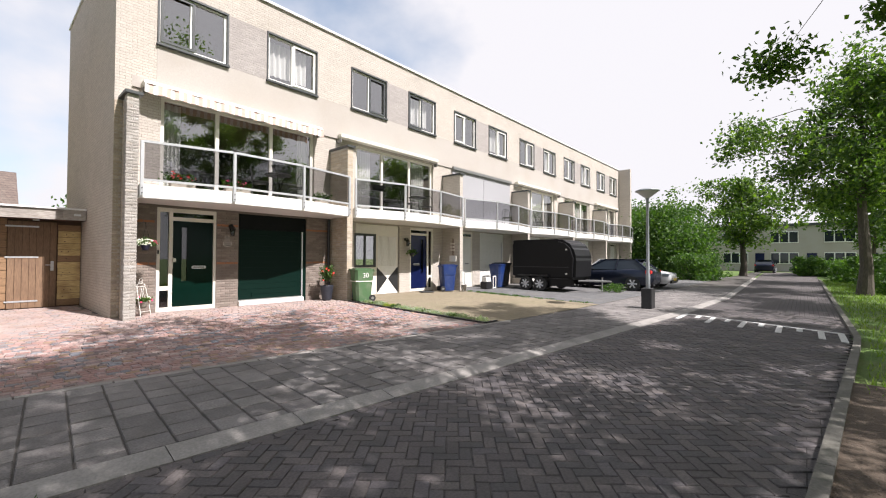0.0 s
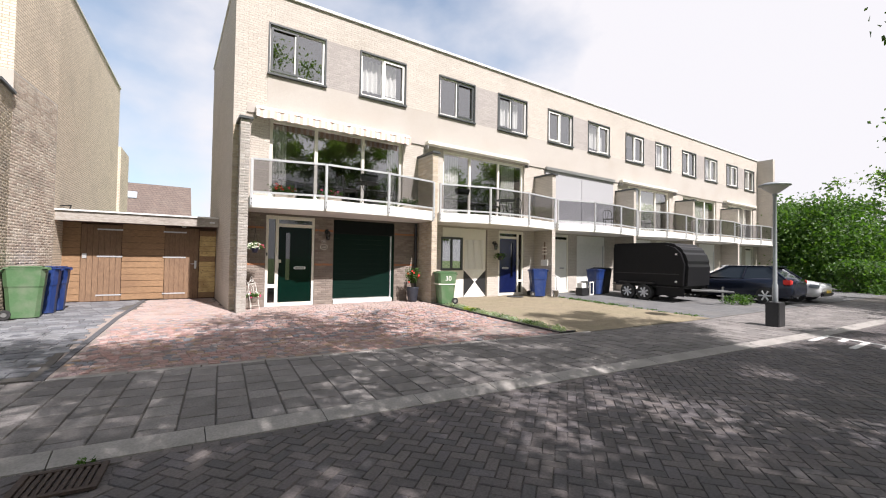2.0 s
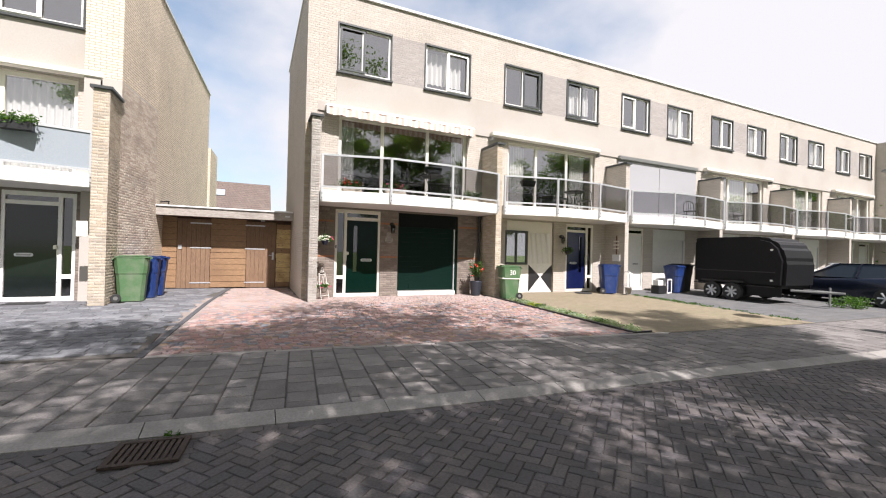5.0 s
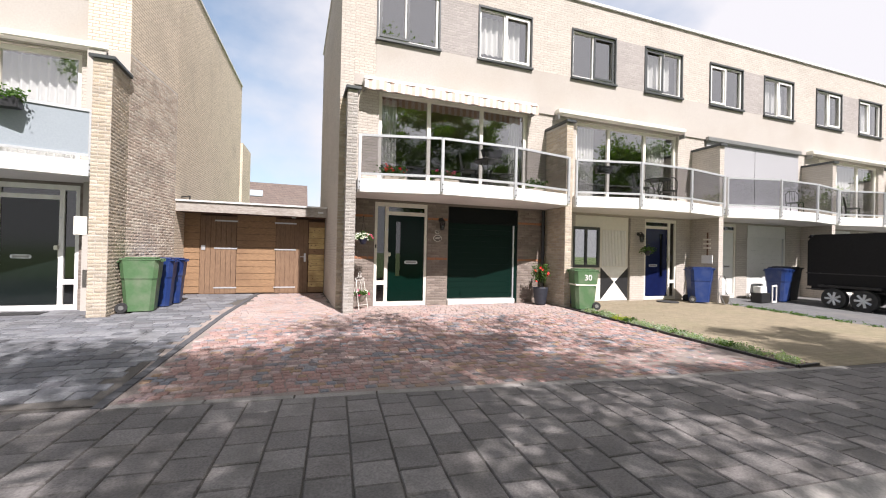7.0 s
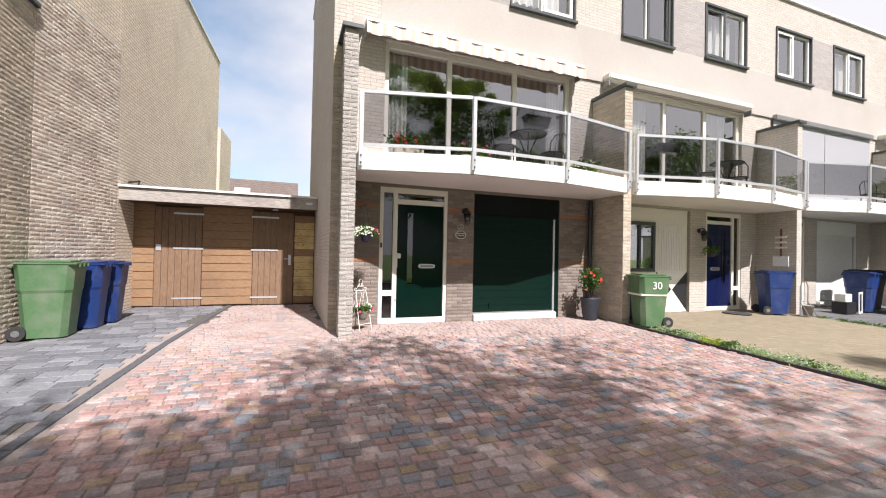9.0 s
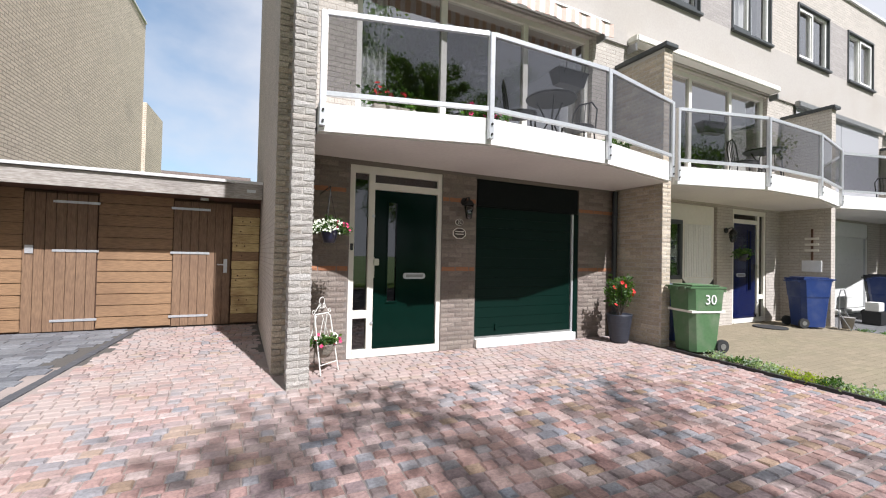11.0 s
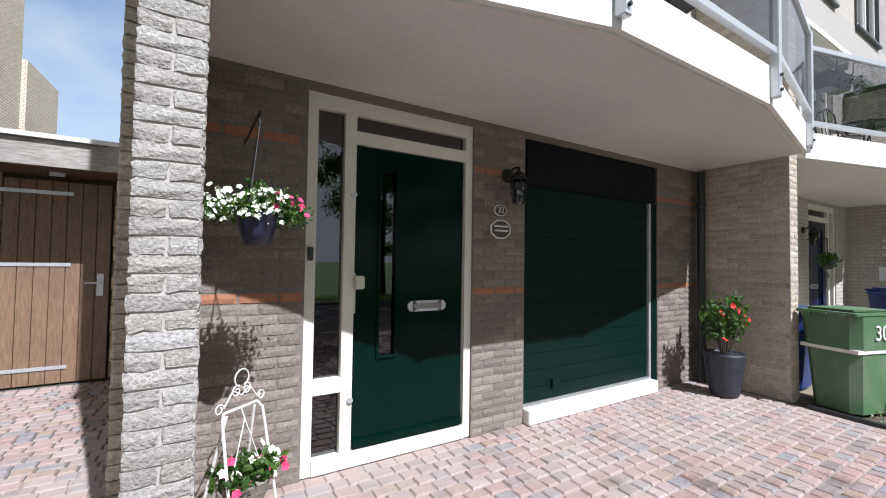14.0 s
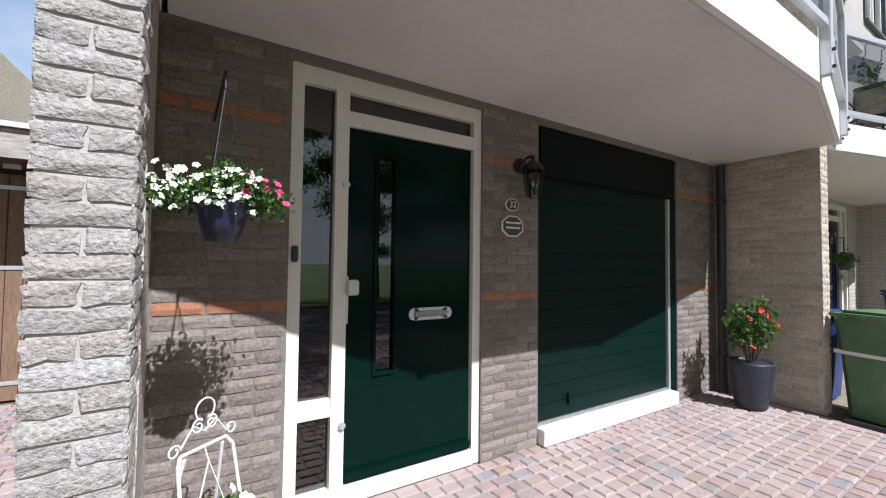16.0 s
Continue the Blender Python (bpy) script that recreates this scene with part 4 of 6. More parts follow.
for a in ((0.93, 0.02, 1.42, 0.55, 0.93, 0.98), (1.95, 0.02, 1.95, 0.98, 1.46, 0.55)):
    v = [bm.verts.new((a[0], 0.052, a[1])), bm.verts.new((a[2], 0.052, a[3])), bm.verts.new((a[4], 0.052, a[5]))]
    r = bmesh.ops.extrude_face_region(bm, geom=[bm.faces.new(v)])
    bmesh.ops.translate(bm, verts=[e for e in r["geom"] if isinstance(e, bmesh.types.BMVert)], vec=(0, 0.008, 0))
part("black_triangle", bm, M_BLACK, inf)

# rainwater pipe in the corner of the first porch
pipe = thing("downpipe", "dark brown rainwater pipe in the porch corner", "pipe", (7.5, FY - 0.1, zg(FY)))
bm = bmesh.new()
rod(bm, (0, 0, 0), (0, 0, 2.53), 0.045, seg=14)
part("pipe", bm, M_BLACK, pipe)
for z in (0.4, 2.1):
    bm = bmesh.new()
    lathe(bm, [(0.052, z), (0.052, z + 0.05)], 14)
    part("collar", bm, M_BLACK, pipe)

# ---- balcony fittings ----
def awning(x0, x1, y0, striped, label, z=5.36):
    a = thing("awning", label, "awning", (x0, y0, z), group="awnings")
    part("cassette", boxm(0, x1 - x0, -0.28 if striped else -0.24, -0.02, 0.07, 0.2, 0.02), M_WHITE if striped else M_CREAM, a)
    for q in (0.0, x1 - x0 - 0.05):
        part("bracket", boxm(q, q + 0.05, -0.2, -0.01, -0.09, 0.05, 0.01), M_STEEL, a)
    if striped:
        n = int((x1 - x0) / 0.085)
        for j, m in ((0, M_STRIPE_A), (1, M_STRIPE_B)):
            for i in range(j, n, 2):
                bm = bmesh.new()
                u, wd = i * (x1 - x0) / n, (x1 - x0) / n
                drop = 0.2 + 0.025 * abs(math.sin(i * 0.8))
                p = [(u, -0.34), (u + wd, -0.34), (u + wd, -0.333), (u, -0.333)]
                prism(bm, [(q[0], q[1] + 0.018 * math.sin(q[0] * 13)) for q in p], 0.1 - drop, 0.1)
                q = [bm.verts.new(c) for c in ((u, -0.345, 0.1), (u + wd, -0.345, 0.1), (u + wd, -0.27, 0.16), (u, -0.27, 0.16))]
                bm.faces.new(q)
                part("valance_strip", bm, m, a)
    return a


M_STRIPE_A = mat("white_awning_cloth", C(.78, .74, .70), C(.72, .68, .64), rough=0.9, fine=30, bump=0.1)
M_STRIPE_B = mat("salmon_awning_cloth", C(.62, .45, .38), C(.56, .40, .33), rough=0.9, fine=30, bump=0.1)
awning(2.5, 7.13, FY, True, "rolled-in awning with a red and white striped valance")
awning(7.85, 12.6, FY, False, "cream awning cassette above the balcony window")
awning(18.9, 24.0, FY, False, "cream awning cassette with dark underside")
awning(30.0, 34.6, FY, False, "cream awning cassette of a distant house")
awning(-7.6, -2.55, LY, False, "white awning cassette of the neighbouring house")
scr = thing("sun_screen", "grey fabric sun screen lowered before a balcony window", "sun screen", (13.75, FY, 3.1))
M_SCREEN = mat("grey_screen_cloth", C(.33, .33, .34), C(.29, .29, .30), rough=0.8, fine=60, bump=0.2)
for i in range(2):
    part("screen_cloth", boxm(i * 2.35, i * 2.35 + 2.33, -0.03, -0.024, 0, 2.25), M_SCREEN, scr)
part("screen_box", boxm(-0.03, 4.72, -0.12, 0.0, 2.25, 2.4, 0.02), M_STEEL, scr)
curtain(2.98, 3.42, FY + 0.35, 3.1, 5.3, 5, "white net curtain drawn to the side")
curtain(6.62, 6.95, FY + 0.35, 3.1, 5.3, 4, "white net curtain drawn to the side")
curtain(8.75, 9.5, FY + 0.35, 3.1, 5.3, 7, "white pleated curtain half drawn")
curtain(11.6, 12.3, FY + 0.35, 3.1, 5.3, 6, "white pleated curtain half drawn")
curtain(-7.1, -3.2, LY + 0.3, 3.1, 5.3, 26, "white pleated net curtain across the window")
for k, a in ((3, 0.9), (4, 0.8), (5, 0.9)):
    curtain(PX + k * PITCH + a, PX + k * PITCH + 4.5, FY + 0.35, 3.1, 5.3, 18, "white net curtain of a distant house")
for k in range(6):
    curtain(PX + k * PITCH + 3.5, PX + k * PITCH + 4.7, FY + 0.3, 6.9, 7.9, 7, "pale curtain behind an upper window")

# ---- street lamp, marking, drain ----
lamp = thing("street_lamp", "grey steel street lamp with a shallow dish shade", "street lamp", (13.1, 3.45, 0.03))
bm = bmesh.new()
lathe(bm, [(0.06, 0.0), (0.06, 1.0), (0.045, 1.05), (0.04, 3.2), (0.055, 3.22), (0.055, 3.28)], 16)
M_POST = mat("grey_post_paint", C(.30, .32, .33), C(.24, .26, .27), rough=0.5, metal=0.2, fine=25, bump=0.05)
part("pole", bm, M_POST, lamp)
bm = bmesh.new()
lathe(bm, [(0.05, 3.26), (0.12, 3.3), (0.27, 3.42), (0.31, 3.46)], 28)
part("diffuser", bm, mat("milky_lamp_plastic", C(.45, .45, .43), C(.4, .4, .38), rough=0.3, bump=0), lamp)
bm = bmesh.new()
lathe(bm, [(0.33, 3.455), (0.33, 3.475), (0.2, 3.53), (0.03, 3.55)], 28)
part("shade", bm, M_POST, lamp, "dark grey dish-shaped shade")
part("base_sleeve", boxm(-0.2, 0.2, -0.14, 0.14, 0, 0.6, 0.015), M_BLACK, lamp, "black box round the foot")

mark = tagged(new("road_marking"), "worn white road marking of a speed hump", "road marking", "", "structure")
hump = lambda y: 11.7 + 0.42 * y
stripes = [(0.0, -0.5, 0.11, 2.35)] + [(-1.05 if i % 2 == 0 else -0.45, -0.3 + i * 0.33, 0.0, -0.2 + i * 0.33) for i in range(8)] + [(-1.1, 2.35, 0.11, 2.45), (-1.1, -0.6, 0.11, -0.5)]
for u0, v0, u1, v1 in stripes:
    bm = bmesh.new()
    prism(bm, [(hump(v0) + u0, v0), (hump(v0) + u1, v0), (hump(v1) + u1, v1), (hump(v1) + u0, v1)], -0.02, 0.006)
    part("stripe", bm, M_MARK, mark)
drain = thing("drain_grate", "rusty slotted iron drain grate beside the kerb", "drain", (0.12, 3.3, -0.004), -5)
M_RUST = mat("rusty_iron", C(.07, .048, .036), C(.04, .03, .025), rough=0.85, metal=0.3, fine=50, bump=0.5)
bm = bmesh.new()
for c in ((-0.24, 0.24, -0.2, -0.16), (-0.24, 0.24, 0.16, 0.2), (-0.24, -0.2, -0.16, 0.16), (0.2, 0.24, -0.16, 0.16)):
    box(bm, c[0], c[1], c[2], c[3], 0, 0.02)
part("rim", bm, M_RUST, drain)
for i in range(9):
    part("bar", boxm(-0.185 + i * 0.043, -0.16 + i * 0.043, -0.16, 0.16, 0.0, 0.016), M_RUST, drain)
M_BLUEDARK = mat("dark_edging_stone", C(.08, .08, .085), C(.06, .06, .065), rough=0.8, fine=40, bump=0.3)
# porch brick palette set darker than the brick to deepen the balcony's shade
SHADED_PORCH = [C(.26, .212, .18), C(.225, .183, .155), C(.29, .242, .207), C(.205, .168, .144)]
M_BRICK_SHADED_PORCH = mat("shaded_porch_brick_joined", SHADED_PORCH[0], rough=0.92, fine=60, bump=0.8, dist=0.005, pick="island", palette=SHADED_PORCH, stain=C(.25, .22, .18), spec=0.2)

# ---- wheelie bins ----
M_BIN_GREEN = mat("green_bin_plastic", C(.08, .16, .07), C(.068, .14, .06), rough=0.5, fine=30, bump=0.08, coarse=4, stain=C(.2, .22, .16))
M_BIN_BLUE = mat("blue_bin_plastic", C(.009, .033, .145), C(.008, .028, .125), rough=0.45, fine=30, bump=0.08, coarse=4, stain=C(.08, .1, .18))
M_RUBBER = mat("black_rubber", C(.02, .02, .02), C(.03, .03, .03), rough=0.8, fine=30, bump=0.1)


def wheelie_bin(x, y, rz, material, label, w=0.58, d=0.72, h=1.0, number=""):
    b = thing("wheelie_bin", label, "rubbish bin", (x, y, zg(y)), rz, group="wheelie bins")
    bm = bmesh.new()
    lo, hi = (w * 0.41, d * 0.38), (w * 0.5, d * 0.5)
    rings = []
    for f, z in ((0.0, 0.02), (0.62, 0.62 * h), (0.62, 0.66 * h), (0.8, 0.85 * h), (1.0, h)):
        g = 0.012 if z > 0.64 * h else 0.0
        a, c = lo[0] + (hi[0] - lo[0]) * f + g, lo[1] + (hi[1] - lo[1]) * f + g
        k = 0.07
        rings.append([bm.verts.new((px, py, z)) for px, py in ((-a + k, -c), (a - k, -c), (a, -c + k), (a, c - k), (a - k, c), (-a + k, c), (-a, c - k), (-a, -c + k))])
    for p, q in zip(rings, rings[1:]):
        for i in range(8):
            j = (i + 1) % 8
            bm.faces.new((p[i], p[j], q[j], q[i]))
    bm.faces.new(rings[0][::-1])
    bm.faces.new(rings[-1])
    part("body", bm, material, b)
    bm = bmesh.new()
    box(bm, -w * 0.53, w * 0.53, -d * 0.56, d * 0.5, h, h + 0.035, 0.012)
    box(bm, -w * 0.42, w * 0.42, -d * 0.44, d * 0.4, h + 0.03, h + 0.06, 0.015)
    lid = part("lid", bm, material, b)
    for i in (-1, 0, 1):
        part("lid_grip", boxm(i * w * 0.3 - 0.03, i * w * 0.3 + 0.03, -d * 0.58, -d * 0.54, h - 0.03, h + 0.02, 0.005), material, lid)
    bm = bmesh.new()
    rod(bm, (-w * 0.4, d * 0.55, h - 0.03), (w * 0.4, d * 0.55, h - 0.03), 0.016)
    part("handle", bm, material, b)
    for s in (-1, 1):
        bm = bmesh.new()
        rod(bm, (s * w * 0.40, d * 0.42, 0.1), (s * w * 0.49, d * 0.42, 0.1), 0.1, seg=20)
        wh = part("wheel", bm, M_RUBBER, b)
        bm = bmesh.new()
        rod(bm, (s * w * 0.47, d * 0.42, 0.1), (s * w * 0.5, d * 0.42, 0.1), 0.045, seg=14)
        part("hub", bm, M_STEEL, wh)
    if number:
        words(number, (w * 0.5 + 0.012, 0.02, 0.79), 0.2, b, M_WHITE, "painted_number", (90, 0, 90))
        part("tape_band", boxm(-w * 0.49, w * 0.49, -d * 0.475, d * 0.47, 0.6, 0.635), M_CREAM, b)
    return b


def words(txt, at, size, parent, material, name, rot=(90, 0, 0)):
    cu = bpy.data.curves.new(name, "FONT")
    cu.body, cu.size, cu.align_x, cu.align_y, cu.extrude = txt, size, "CENTER", "CENTER", 0.001
    tmp = bpy.data.objects.new(name, cu)
    scene.collection.objects.link(tmp)
    me = bpy.data.meshes.new_from_object(tmp.evaluated_get(bpy.context.evaluated_depsgraph_get()))
    bpy.data.objects.remove(tmp)
    me.materials.clear()
    me.materials.append(material)
    ob = new(name, me)
    ob.parent = parent
    ob.matrix_basis = pose(*at, *rot)
    return ob


wheelie_bin(-1.83, 11.68, 95, M_BIN_GREEN, "green plastic wheelie bin against the brick side wall", 0.58, 0.64, 1.03)
wheelie_bin(-1.71, 12.36, 92, M_BIN_BLUE, "blue plastic wheelie bin beside the green one", 0.5, 0.6, 1.0)
wheelie_bin(-1.64, 12.92, 92, M_BIN_BLUE, "second blue wheelie bin standing behind the first", 0.5, 0.6, 1.0)
wheelie_bin(7.91, 10.24, -106, M_BIN_GREEN, "green wheelie bin with a painted white house number", 0.5, 0.6, 0.95, "30")
wheelie_bin(8.3, 10.9, 0, M_BIN_BLUE, "blue wheelie bin tucked behind the green one", 0.5, 0.56, 0.88)
wheelie_bin(12.55, 10.75, 60, M_BIN_BLUE, "blue wheelie bin against the porch wall", 0.52, 0.62, 1.0)
wheelie_bin(15.75, 10.5, 0, M_BIN_BLUE, "blue wheelie bin heaped with dark bags beside the trailer", 0.5, 0.6, 1.0)
wheelie_bin(16.5, 10.75, 0, mat("dark_bin_plastic", C(.02, .022, .025), C(.026, .028, .03), rough=0.5, fine=30, bump=0.08), "dark wheelie bin behind the trailer", 0.58, 0.7, 1.05)

# ---- plants ----
M_PETAL_W = mat("white_petal", C(.70, .72, .60), C(.56, .60, .44), rough=0.7, fine=60, bump=0)
M_PETAL_P = mat("pink_petal", C(.62, .06, .16), C(.55, .04, .12), rough=0.7, fine=60, bump=0)
M_PETAL_R = mat("red_petal", C(.60, .03, .02), C(.5, .02, .015), rough=0.7, fine=60, bump=0)
M_POT = mat("blue_grey_glazed_pot", C(.035, .038, .05), C(.02, .023, .032), rough=0.45, fine=14, bump=0.5, dist=0.01, stretch=(0.6, 0.6, 9))
M_WHITE_IRON = mat("white_lacquered_iron", C(.72, .71, .66), C(.62, .6, .55), rough=0.5, fine=40, bump=0.1)
M_WICKER = mat("grey_wicker", C(.30, .27, .22), C(.20, .18, .15), rough=0.8, fine=30, bump=0.8, dist=0.01, stretch=(1, 1, 6))
M_POT_BLUE = mat("dark_blue_pot", C(.02, .022, .05), C(.03, .033, .065), rough=0.3, fine=20, bump=0.05)


def blooms(parent, material, pts, size, seed, name="bloom"):
    """Five-petalled open flowers, each a part of its own."""
    rng = np.random.default_rng(seed)
    for p in pts:
        bm = bmesh.new()
        n = Vector((rng.normal(0, 0.5), -1.0 + rng.normal(0, 0.3), 0.6 + rng.normal(0, 0.4))).normalized()
        q = n.to_track_quat("Z", "Y").to_matrix()
        c = bm.verts.new(Vector(p) - n * size * 0.15)
        ring = []
        for i in range(10):
            a = math.pi * i / 5
            r = size * (0.5 if i % 2 == 0 else 0.38)
            ring.append(bm.verts.new(Vector(p) + q @ Vector((r * math.cos(a), r * math.sin(a), size * 0.08 * (i % 2)))))
        for i in range(10):
            bm.faces.new((c, ring[i], ring[(i + 1) % 10]))
        part(name, bm, material, parent)


# hanging basket on its bracket
hb = thing("hanging_basket", "dark blue hanging pot overflowing with white and pink petunias", "flower basket", (2.5, 10.9, 1.645))
hb.scale = (0.78, 0.78, 0.78)
bm = bmesh.new()
lathe(bm, [(0.075, 0.0), (0.10, 0.08), (0.125, 0.18), (0.13, 0.19), (0.11, 0.19)], 20)
part("pot", bm, M_POT_BLUE, hb)
rng = np.random.default_rng(60)
leaf_cloud("foliage", [(a * 0.19, b * 0.1, 0.2 + 0.05 * (1 - abs(a)), 1.0) for a in (-1.1, -0.6, 0, 0.6, 1.1) for b in (-1, 0, 1)], 0.045, 1300, 0.03, M_LEAF2, hb, rng)
pts = [(rng.uniform(-0.27, 0.14), rng.uniform(-0.17, -0.03), 0.18 + rng.uniform(-0.05, 0.14)) for _ in range(95)]
blooms(hb, M_PETAL_W, pts, 0.038, 61)
blooms(hb, M_PETAL_P, [(0.07 + rng.uniform(0, 0.19), rng.uniform(-0.16, -0.05), 0.2 + rng.uniform(-0.02, 0.1)) for _ in range(11)], 0.045, 62)
leaf_cloud("trailing_foliage", [(0.0, 0.02, 0.33, 1.0), (0.08, 0.02, 0.3, 1.0)], 0.05, 160, 0.03, M_LEAF2, hb, rng)
bm = bmesh.new()
for a in (0, 2.1, 4.2):
    tube(bm, [(0.12 * math.cos(a), 0.12 * math.sin(a), 0.19), (0, 0, 0.72)], 0.004, 5)
tube(bm, [(0, 0, 0.72), (0, 0, 0.8), (0, 0.8, 0.8)], 0.008, 6)
part("hanger", bm, M_IRON, hb, "thin black wire hanger and wall bracket")

# white iron plant stand with a swinging basket
st = thing("plant_stand", "white wrought-iron plant stand with a hanging wicker flower basket", "plant stand", (2.48, 11.13, zg(11.2)), 38)
st.scale = (0.86, 0.86, 0.86)
bm = bmesh.new()
tube(bm, [(-0.17, -0.16, 0.0), (-0.145, -0.02, 0.72), (-0.12, 0.0, 0.76), (0.12, 0.0, 0.76), (0.145, -0.02, 0.72), (0.17, -0.16, 0.0)], 0.0085, 8)
tube(bm, [(-0.17, 0.16, 0.0), (-0.1, 0.0, 0.74)], 0.009, 8)
tube(bm, [(0.17, 0.16, 0.0), (0.1, 0.0, 0.74)], 0.009, 8)
tube(bm, [(-0.165, -0.13, 0.12), (0.165, -0.13, 0.12)], 0.007, 6)
part("frame", bm, M_WHITE_IRON, st)
bm = bmesh.new()


def scroll(bm, cx, cz, r0, r1, a0, turns, n=22, y=0.0, r=0.0045):
    pts = []
    for i in range(n + 1):
        f = i / n
        a, rr = a0 + turns * 2 * math.pi * f, r0 + (r1 - r0) * f
        pts.append((cx + rr * math.cos(a), y, cz + rr * math.sin(a)))
    tube(bm, pts, r, 6)


scroll(bm, 0, 0.93, 0.05, 0.05, -1.2, 0.9)
scroll(bm, -0.035, 0.86, 0.035, 0.012, 1.0, 1.2)
scroll(bm, 0.035, 0.86, 0.035, 0.012, 2.1, -1.2)
scroll(bm, -0.15, 0.79, 0.03, 0.015, 0.3, 1.1)
scroll(bm, 0.15, 0.79, 0.03, 0.015, 2.8, -1.1)
tube(bm, [(-0.12, 0, 0.79), (-0.06, 0, 0.87), (0, 0, 0.83), (0.06, 0, 0.87), (0.12, 0, 0.79)], 0.0045, 6)
part("scrollwork", bm, M_WHITE_IRON, st)
bm = bmesh.new()
tube(bm, [(0, 0, 0.76), (0, -0.03, 0.7), (-0.12, -0.06, 0.36)], 0.004, 5)
tube(bm, [(0, -0.03, 0.7), (0.12, -0.06, 0.36)], 0.004, 5)
part("chain", bm, M_WHITE_IRON, st)
bm = bmesh.new()
lathe(bm, [(0.07, 0.2), (0.11, 0.26), (0.135, 0.36), (0.14, 0.37), (0.11, 0.36)], 20, (0, -0.05, 0))
part("basket", bm, M_WICKER, st, "round grey wicker basket")
leaf_cloud("foliage", [(a * 0.1, -0.06 + b * 0.07, 0.42, 1.0) for a in (-1, 0, 1) for b in (-1, 0, 1)], 0.04, 420, 0.045, M_LEAF2, st, rng)
blooms(st, M_PETAL_W, [(rng.uniform(-0.19, 0.17), -0.08 + rng.uniform(-0.12, 0.04), 0.43 + rng.uniform(-0.07, 0.09)) for _ in range(16)], 0.055, 63)
blooms(st, M_PETAL_P, [(rng.uniform(-0.18, 0.19), -0.08 + rng.uniform(-0.12, 0.04), 0.43 + rng.uniform(-0.06, 0.1)) for _ in range(11)], 0.055, 64)

# glazed pot with a red-flowering shrub
pt = thing("potted_shrub", "ribbed dark blue-grey pot with a red-flowering shrub", "potted plant", (7.2, 11.05, zg(11.1)))
pt.scale = (0.92, 0.92, 1.0)
bm = bmesh.new()
prof = [(0.13, 0.0)]
for i in range(20):
    z = 0.02 + 0.44 * i / 19
    prof.append((0.14 + 0.075 * (z / 0.46) ** 0.8 + 0.003 * (i % 2), z))
lathe(bm, prof + [(0.2, 0.46), (0.19, 0.44)], 28)
part("pot", bm, M_POT, pt)
bm = bmesh.new()
tips = []
for i in range(15):
    a, ln = i * 2.4, rng.uniform(0.3, 0.62)
    t = (0.23 * math.cos(a) * rng.uniform(0.4, 1.1), 0.23 * math.sin(a) * rng.uniform(0.4, 1.1), 0.45 + ln)
    tube(bm, [(0.03 * math.cos(a), 0.03 * math.sin(a), 0.44), (t[0] * 0.6, t[1] * 0.6, 0.45 + ln * 0.6), t], 0.005, 5)
    tips += [(t[0] * f, t[1] * f, 0.45 + ln * f, 1.0) for f in (0.55, 0.8, 1.0)]
part("stems", bm, M_BARK, pt)
leaf_cloud("foliage", tips, 0.045, 620, 0.06, M_LEAF2, pt, rng)
blooms(pt, M_PETAL_R, [(0.12, -0.2, 0.83), (-0.1, -0.14, 0.98), (-0.06, -0.18, 0.93), (-0.2, -0.1, 0.63), (-0.22, -0.08, 0.9), (0.1, -0.18, 0.79), (0.15, -0.17, 0.85)], 0.075, 65)

# ---- porch fittings ----
wl_ = thing("wall_lantern", "black iron carriage lantern on the brick pier", "wall lamp", (4.53, FY, 2.24))
bm = bmesh.new()
lathe(bm, [(0.055, 0), (0.06, 0.02)], 14)
bmesh.ops.rotate(bm, verts=bm.verts, matrix=Matrix.Rotation(radians(90), 3, "X"))
bmesh.ops.translate(bm, verts=bm.verts, vec=(0, 0, 0.08))
part("wall_plate", bm, M_IRON, wl_)
bm = bmesh.new()
tube(bm, [(0, -0.02, 0.08), (0, -0.08, 0.13), (0, -0.14, 0.13), (0, -0.15, 0.1)], 0.01, 8)
part("arm", bm, M_IRON, wl_)
bm = bmesh.new()
lathe(bm, [(0.085, 0.02), (0.05, 0.075), (0.015, 0.1), (0.012, 0.13)], 8, (0, -0.15, 0))
part("cap", bm, M_IRON, wl_)
bm = bmesh.new()
lathe(bm, [(0.03, -0.18), (0.045, -0.16), (0.07, 0.01), (0.05, 0.018)], 8, (0, -0.15, 0))
part("lantern_glass", bm, M_GLASS_DOOR, wl_)
bm = bmesh.new()
for i in range(6):
    a = i * math.pi / 3
    tube(bm, [(0.045 * math.cos(a), -0.15 + 0.045 * math.sin(a), -0.17), (0.075 * math.cos(a), -0.15 + 0.075 * math.sin(a), 0.02)], 0.005, 5)
part("cage", bm, M_IRON, wl_)


def oval_sign(x, z, w, h, label, corners):
    s_ = thing("name_plate", label, "sign", (x, FY - 0.001, z), group="house signs")
    for k, m, d in ((1.0, M_CREAM, 0.012), (0.86, M_SIGN, 0.016)):
        bm = bmesh.new()
        pts = []
        for i in range(corners):
            a = 2 * math.pi * (i + 0.5) / corners
            pts.append((w / 2 * k * math.cos(a), h / 2 * k * math.sin(a)))
        f = bm.faces.new([bm.verts.new((p[0], 0, p[1])) for p in pts])
        r = bmesh.ops.extrude_face_region(bm, geom=[f])
        bmesh.ops.translate(bm, verts=[e for e in r["geom"] if isinstance(e, bmesh.types.BMVert)], vec=(0, -d, 0))
        part("rim" if k == 1.0 else "face", bm, m, s_)
    return s_


